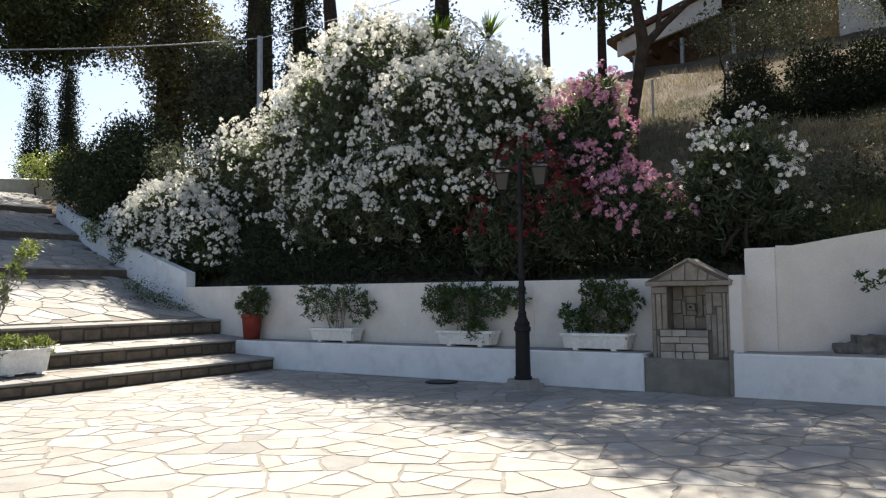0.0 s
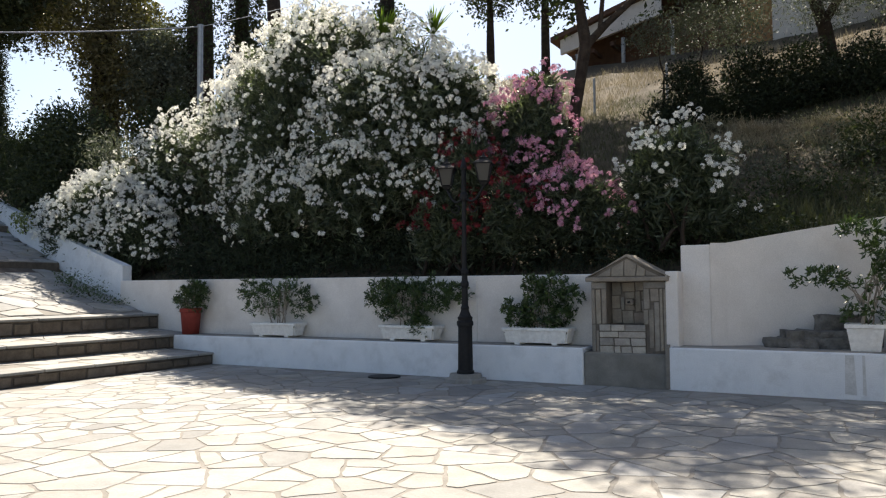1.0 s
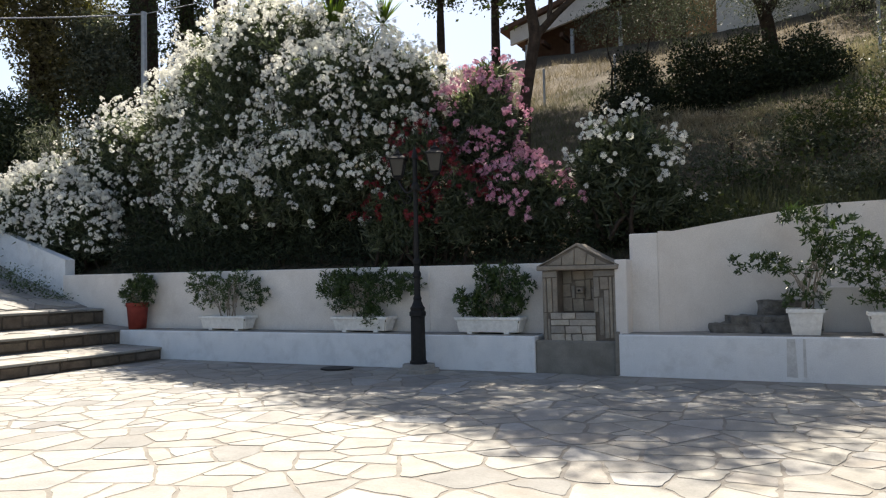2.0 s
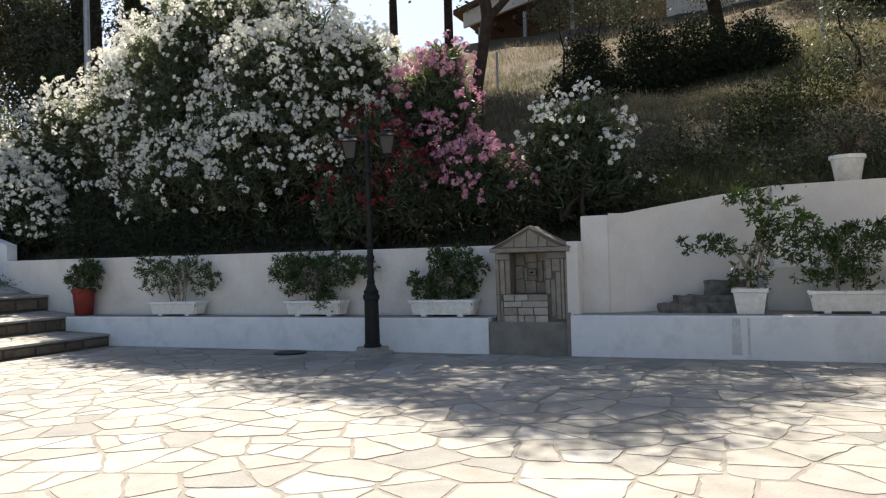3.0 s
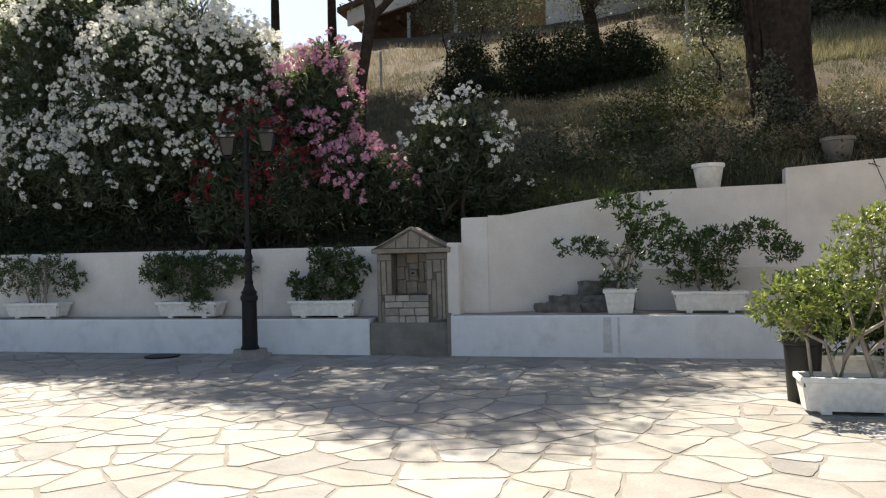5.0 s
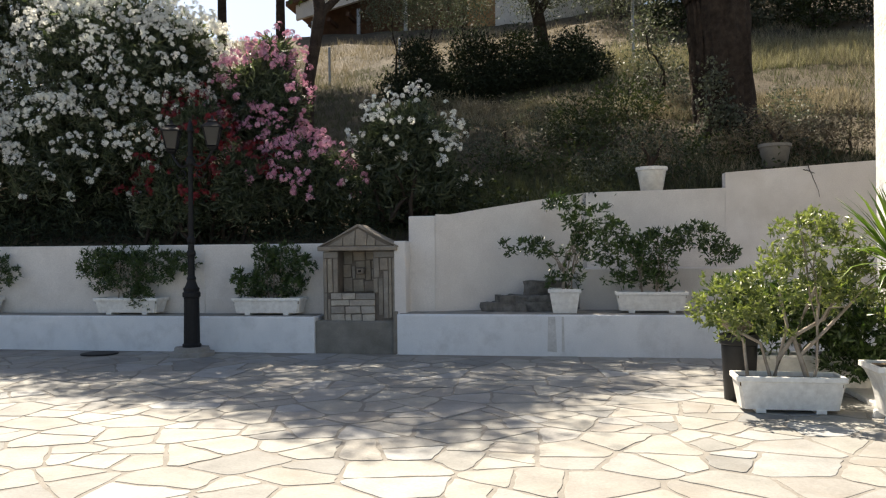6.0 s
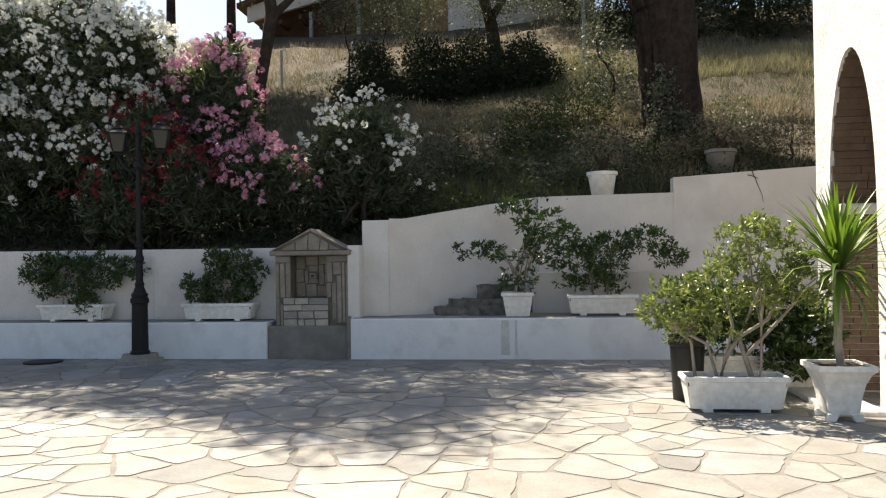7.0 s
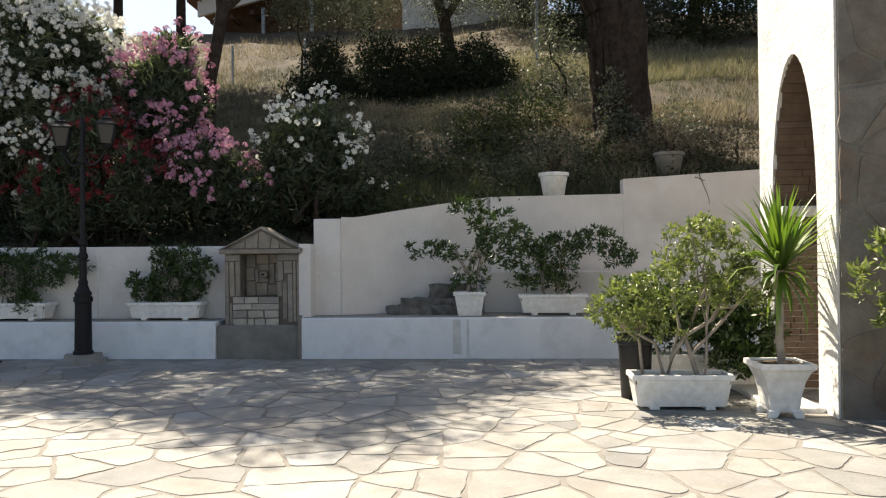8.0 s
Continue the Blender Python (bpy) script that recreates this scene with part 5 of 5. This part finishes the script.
for k in range(3):
    part("post", box(0.3 + k * 1.8, 0.42 + k * 1.8, -0.35, -0.23, -0.8, 1.15 + k * 0.35), M["steel"], hs, "pale porch post")
for k, (x, y, h) in enumerate(((-4.5, 10.9, 1.1), (-2.6, 11.4, 1.0), (3.7, 9.6, 2.4))):
    g0 = gz(x, y)
    fp = tagged(part("fence_post", lathe([(0.035, 0), (0.035, h), (0.02, h + .02)], 8), M["steel"]), "thin grey steel post on the slope", "post", "slope posts")
    fp.matrix_basis = pose(x, y, g0 - 0.05)


# ---- stone steps behind the ledge ----
sl = thing("stone_stair", "rough dark stone steps climbing behind the pots", "stairs", 1.1, 0.55, 0.53)
for n, (x0, x1, y0, y1, z0, h) in enumerate(((0.0, 0.60, -.16, .25, 0, .12), (0.52, 1.02, -.16, .25, 0, .13), (0.16, 0.96, -.07, .3, .115, .09), (0.52, 1.06, .04, .4, .195, .20))):
    pts = [(x0, y0 + .05), (x0 + .10, y0), (x1, y0 - .02), (x1 + .04, y1), (x0 + .15, y1)]
    bm = prism(pts, "z", z0, z0 + h)
    bmesh.ops.triangulate(bm, faces=bm.faces)
    bmesh.ops.subdivide_edges(bm, edges=bm.edges, cuts=3, use_grid_fill=True)
    for v in bm.verts:
        v.co += Vector((noise.noise(v.co * 6 + Vector((n, 0, 0))), noise.noise(v.co * 6 + Vector((0, n + 9, 0))), noise.noise(v.co * 9 + Vector((0, 0, n + 5))) * 0.5)) * 0.065
    part("step_stone", bm, M["rock"], sl)
for x, y, z, k in ((3.40, 1.34, 2.46, 0), (5.17, 1.9, 2.80, 1)):
    bush("sparse dry twiggy plant in a pot", (x, y, z), [(x - .12, y, z + .42, .26, .2, .26), (x + .16, y, z + .36, .22, .2, .24), (x, y, z + .2, .2, .18, .18)], 60, 0.06, 0.3, "old_leaf", 115 + k, "dry plant", name="dry_plant", group="dry potted plants")

# ---- grass ----
BL_V = np.array([(-0.5, 0, 0), (0.5, 0, 0), (0.0, 1.0, 0.15)])
BL_F = np.array([(0, 1, 2)])


def grass(name, label, n, xr, yr, height, width, material, seed, patch, dense=0.0, brow=None):
    rng = np.random.default_rng(seed)
    x, y = rng.uniform(*xr, n), rng.uniform(*yr, n)
    if brow:
        y = y + np.array([brow(a) for a in x])
    keep = np.array([noise.noise((a * patch, b * patch, seed)) > dense and (b > 1.5 or (a < 0 and b > 0.8)) and (a > -11 or b > kerb_y(a) + 0.3) for a, b in zip(x, y)])
    x, y = x[keep], y[keep]
    z = np.array([gz(a, b) for a, b in zip(x, y)])
    k = 5
    pos = np.repeat(np.stack([x, y, z], 1), k, axis=0) + np.stack([rng.normal(size=len(x) * k) * .07, rng.normal(size=len(x) * k) * .07, np.full(len(x) * k, -0.02)], 1)
    d = rng.normal(size=(len(pos), 3)) * 0.38
    d[:, 2] = 1
    tv = BL_V.copy()
    tv[:, 0] *= width
    v, f = scatter(tv, BL_F, frames_of(d, rng), pos, height * rng.uniform(0.4, 1.3, len(pos)))
    tagged(put(name, np_mesh(name, v, f), M[material]), label, "grass", kind="stuff")


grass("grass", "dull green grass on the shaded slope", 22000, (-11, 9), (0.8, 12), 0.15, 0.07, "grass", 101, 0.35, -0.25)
grass("grass", "dry straw-coloured grass on the slope", 11000, (-11, 9), (6.6, 19), 0.25, 0.05, "dry", 102, 0.25, -0.05)
grass("weeds", "taller weeds along the top of the wall", 3500, (0.2, 8), (1.5, 3.2), 0.22, 0.10, "grass", 103, 0.6, 0.0)
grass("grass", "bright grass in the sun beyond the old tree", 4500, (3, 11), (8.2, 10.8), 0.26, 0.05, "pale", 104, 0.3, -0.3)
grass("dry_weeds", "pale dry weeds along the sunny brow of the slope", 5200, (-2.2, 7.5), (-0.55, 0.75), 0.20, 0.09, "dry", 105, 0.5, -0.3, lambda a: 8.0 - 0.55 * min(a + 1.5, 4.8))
grass("dry_weeds", "brown dry stalks behind the tall wall", 1500, (3.5, 8), (1.6, 3.6), 0.25, 0.05, "dry", 106, 0.7, 0.05)
cr = np.random.default_rng(7)
vine = tagged(put("creeper", tubes([bent((5.42, 1.17, 2.46), (5.56, 1.165, 2.02), 0.006, 0.003, cr, 0.02), bent((5.36, 1.17, 2.40), (5.5, 1.165, 2.34), 0.006, 0.004, cr, 0.03)], 5), M["bark"]), "thin dry creeper hanging over the white wall", "creeper")
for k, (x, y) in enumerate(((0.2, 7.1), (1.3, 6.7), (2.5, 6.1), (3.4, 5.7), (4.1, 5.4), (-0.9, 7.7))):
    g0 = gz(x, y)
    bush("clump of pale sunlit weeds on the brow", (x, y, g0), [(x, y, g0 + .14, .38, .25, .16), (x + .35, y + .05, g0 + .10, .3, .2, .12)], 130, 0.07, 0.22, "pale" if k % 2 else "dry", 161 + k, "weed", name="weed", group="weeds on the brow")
bush("pale flowering weed on the slope", (0.99, 4.95, gz(0.99, 4.95)), [(1.0, 4.95, gz(1, 4.95) + .35, .22, .15, .4)], 40, 0.09, 0.15, "dry", 59, "weed", name="weed")


# ---- crazy paving, last ----
pv = tagged(part("pavement", box(-7.92, 9.0, -13.0, -0.001, -0.07, -0.0045), M["mortar"]), "crazy paving of pale irregular slabs with tan joints", "pavement", kind="structure")
cells = crazy(-7.9, 8.9, -12.9, -0.01, 0.62, 0.50, 9, 0.013, 0.007, 0.34, 0.17)
prng = random.Random(4)
near = [c for c in cells if -6.3 < c[0][0] < 5.2 and -6.9 < c[0][1] < -2.6]
near = sorted(near, key=lambda c: c[0][1])[:300]
chosen = {c[0] for c in near}
rest = bmesh.new()
flat = lambda x, y: 0.0
for c in cells:
    if c[0] in chosen:
        bm = bmesh.new()
        slab_mesh(bm, c[1], flat, prng)
        part("paving_stone", bm, M["slab"], pv)
    else:
        slab_mesh(rest, c[1], flat, prng)
r_ob = part("paving_stones", rest, M["slab_far"], pv)
tagged(r_ob, kind="stuff")
for st, front, back, z0, zf, k, y1 in STEPS:
    bm = bmesh.new()
    for _, poly in crazy(back - front, -0.44, -6.2, y1 - 0.01, 0.42, 0.42, 29 + int(-front), 0.008):
        slab_mesh(bm, poly, lambda x, y: zf - z0 + k * x, prng, False)
    tagged(part("tread_stones", bm, M["slab_far"], st), kind="stuff")
# the stepped path above the stairs
pt = tagged(part("path", ribbon_wall([(-10.3 - 0.7 * i, -8.0, path_z(-10.3 - 0.7 * i) - 0.6, path_z(-10.3 - 0.7 * i) - 0.22) for i in range(21)], 8.3), M["riser_mortar"]), "stone-paved path climbing in long shallow steps", "path", kind="structure")
rows = bmesh.new()
for (px, py), poly in crazy(-24.2, -10.3, -7.5, 8.0, 0.5, 0.38, 19, 0.012):
    k = math.floor(max(0.0, -10.3 - px) / 3.5)
    if py < kerb_y(px) - 0.05:
        edge = [(min(max(x, -10.3 - 3.5 * (k + 1) + .01), -10.3 - 3.5 * k - .01), min(y, kerb_y(x) - .01)) for x, y in poly]
        slab_mesh(rows, edge, lambda x, y, k=k: 0.90 + 1.05 * k + 0.255 * (-10.3 - x - 3.5 * k), prng)
sp = part("path_stones", rows, M["slab_far"], pt)
tagged(sp, kind="stuff")
for k in range(4):
    x0, x1 = -10.3 - 3.5 * k, -10.3 - 3.5 * (k + 1)
    z0 = 0.885 + 1.05 * k
    bm = prism([(x0, z0 - 0.3), (x0, z0), (x1, z0 + 0.255 * 3.5), (x1, z0 - 0.3)], "y", -8.0, kerb_y(x0) - 0.02)
    part("path_bed", bm, M["mortar"], pt)
    if k:
        part("path_riser", box(x0 - 0.1, x0 + 0.02, -8.0, kerb_y(x0) - 0.01, z0 - 0.3, z0 + 0.0, 0.01), M["riser"], pt)
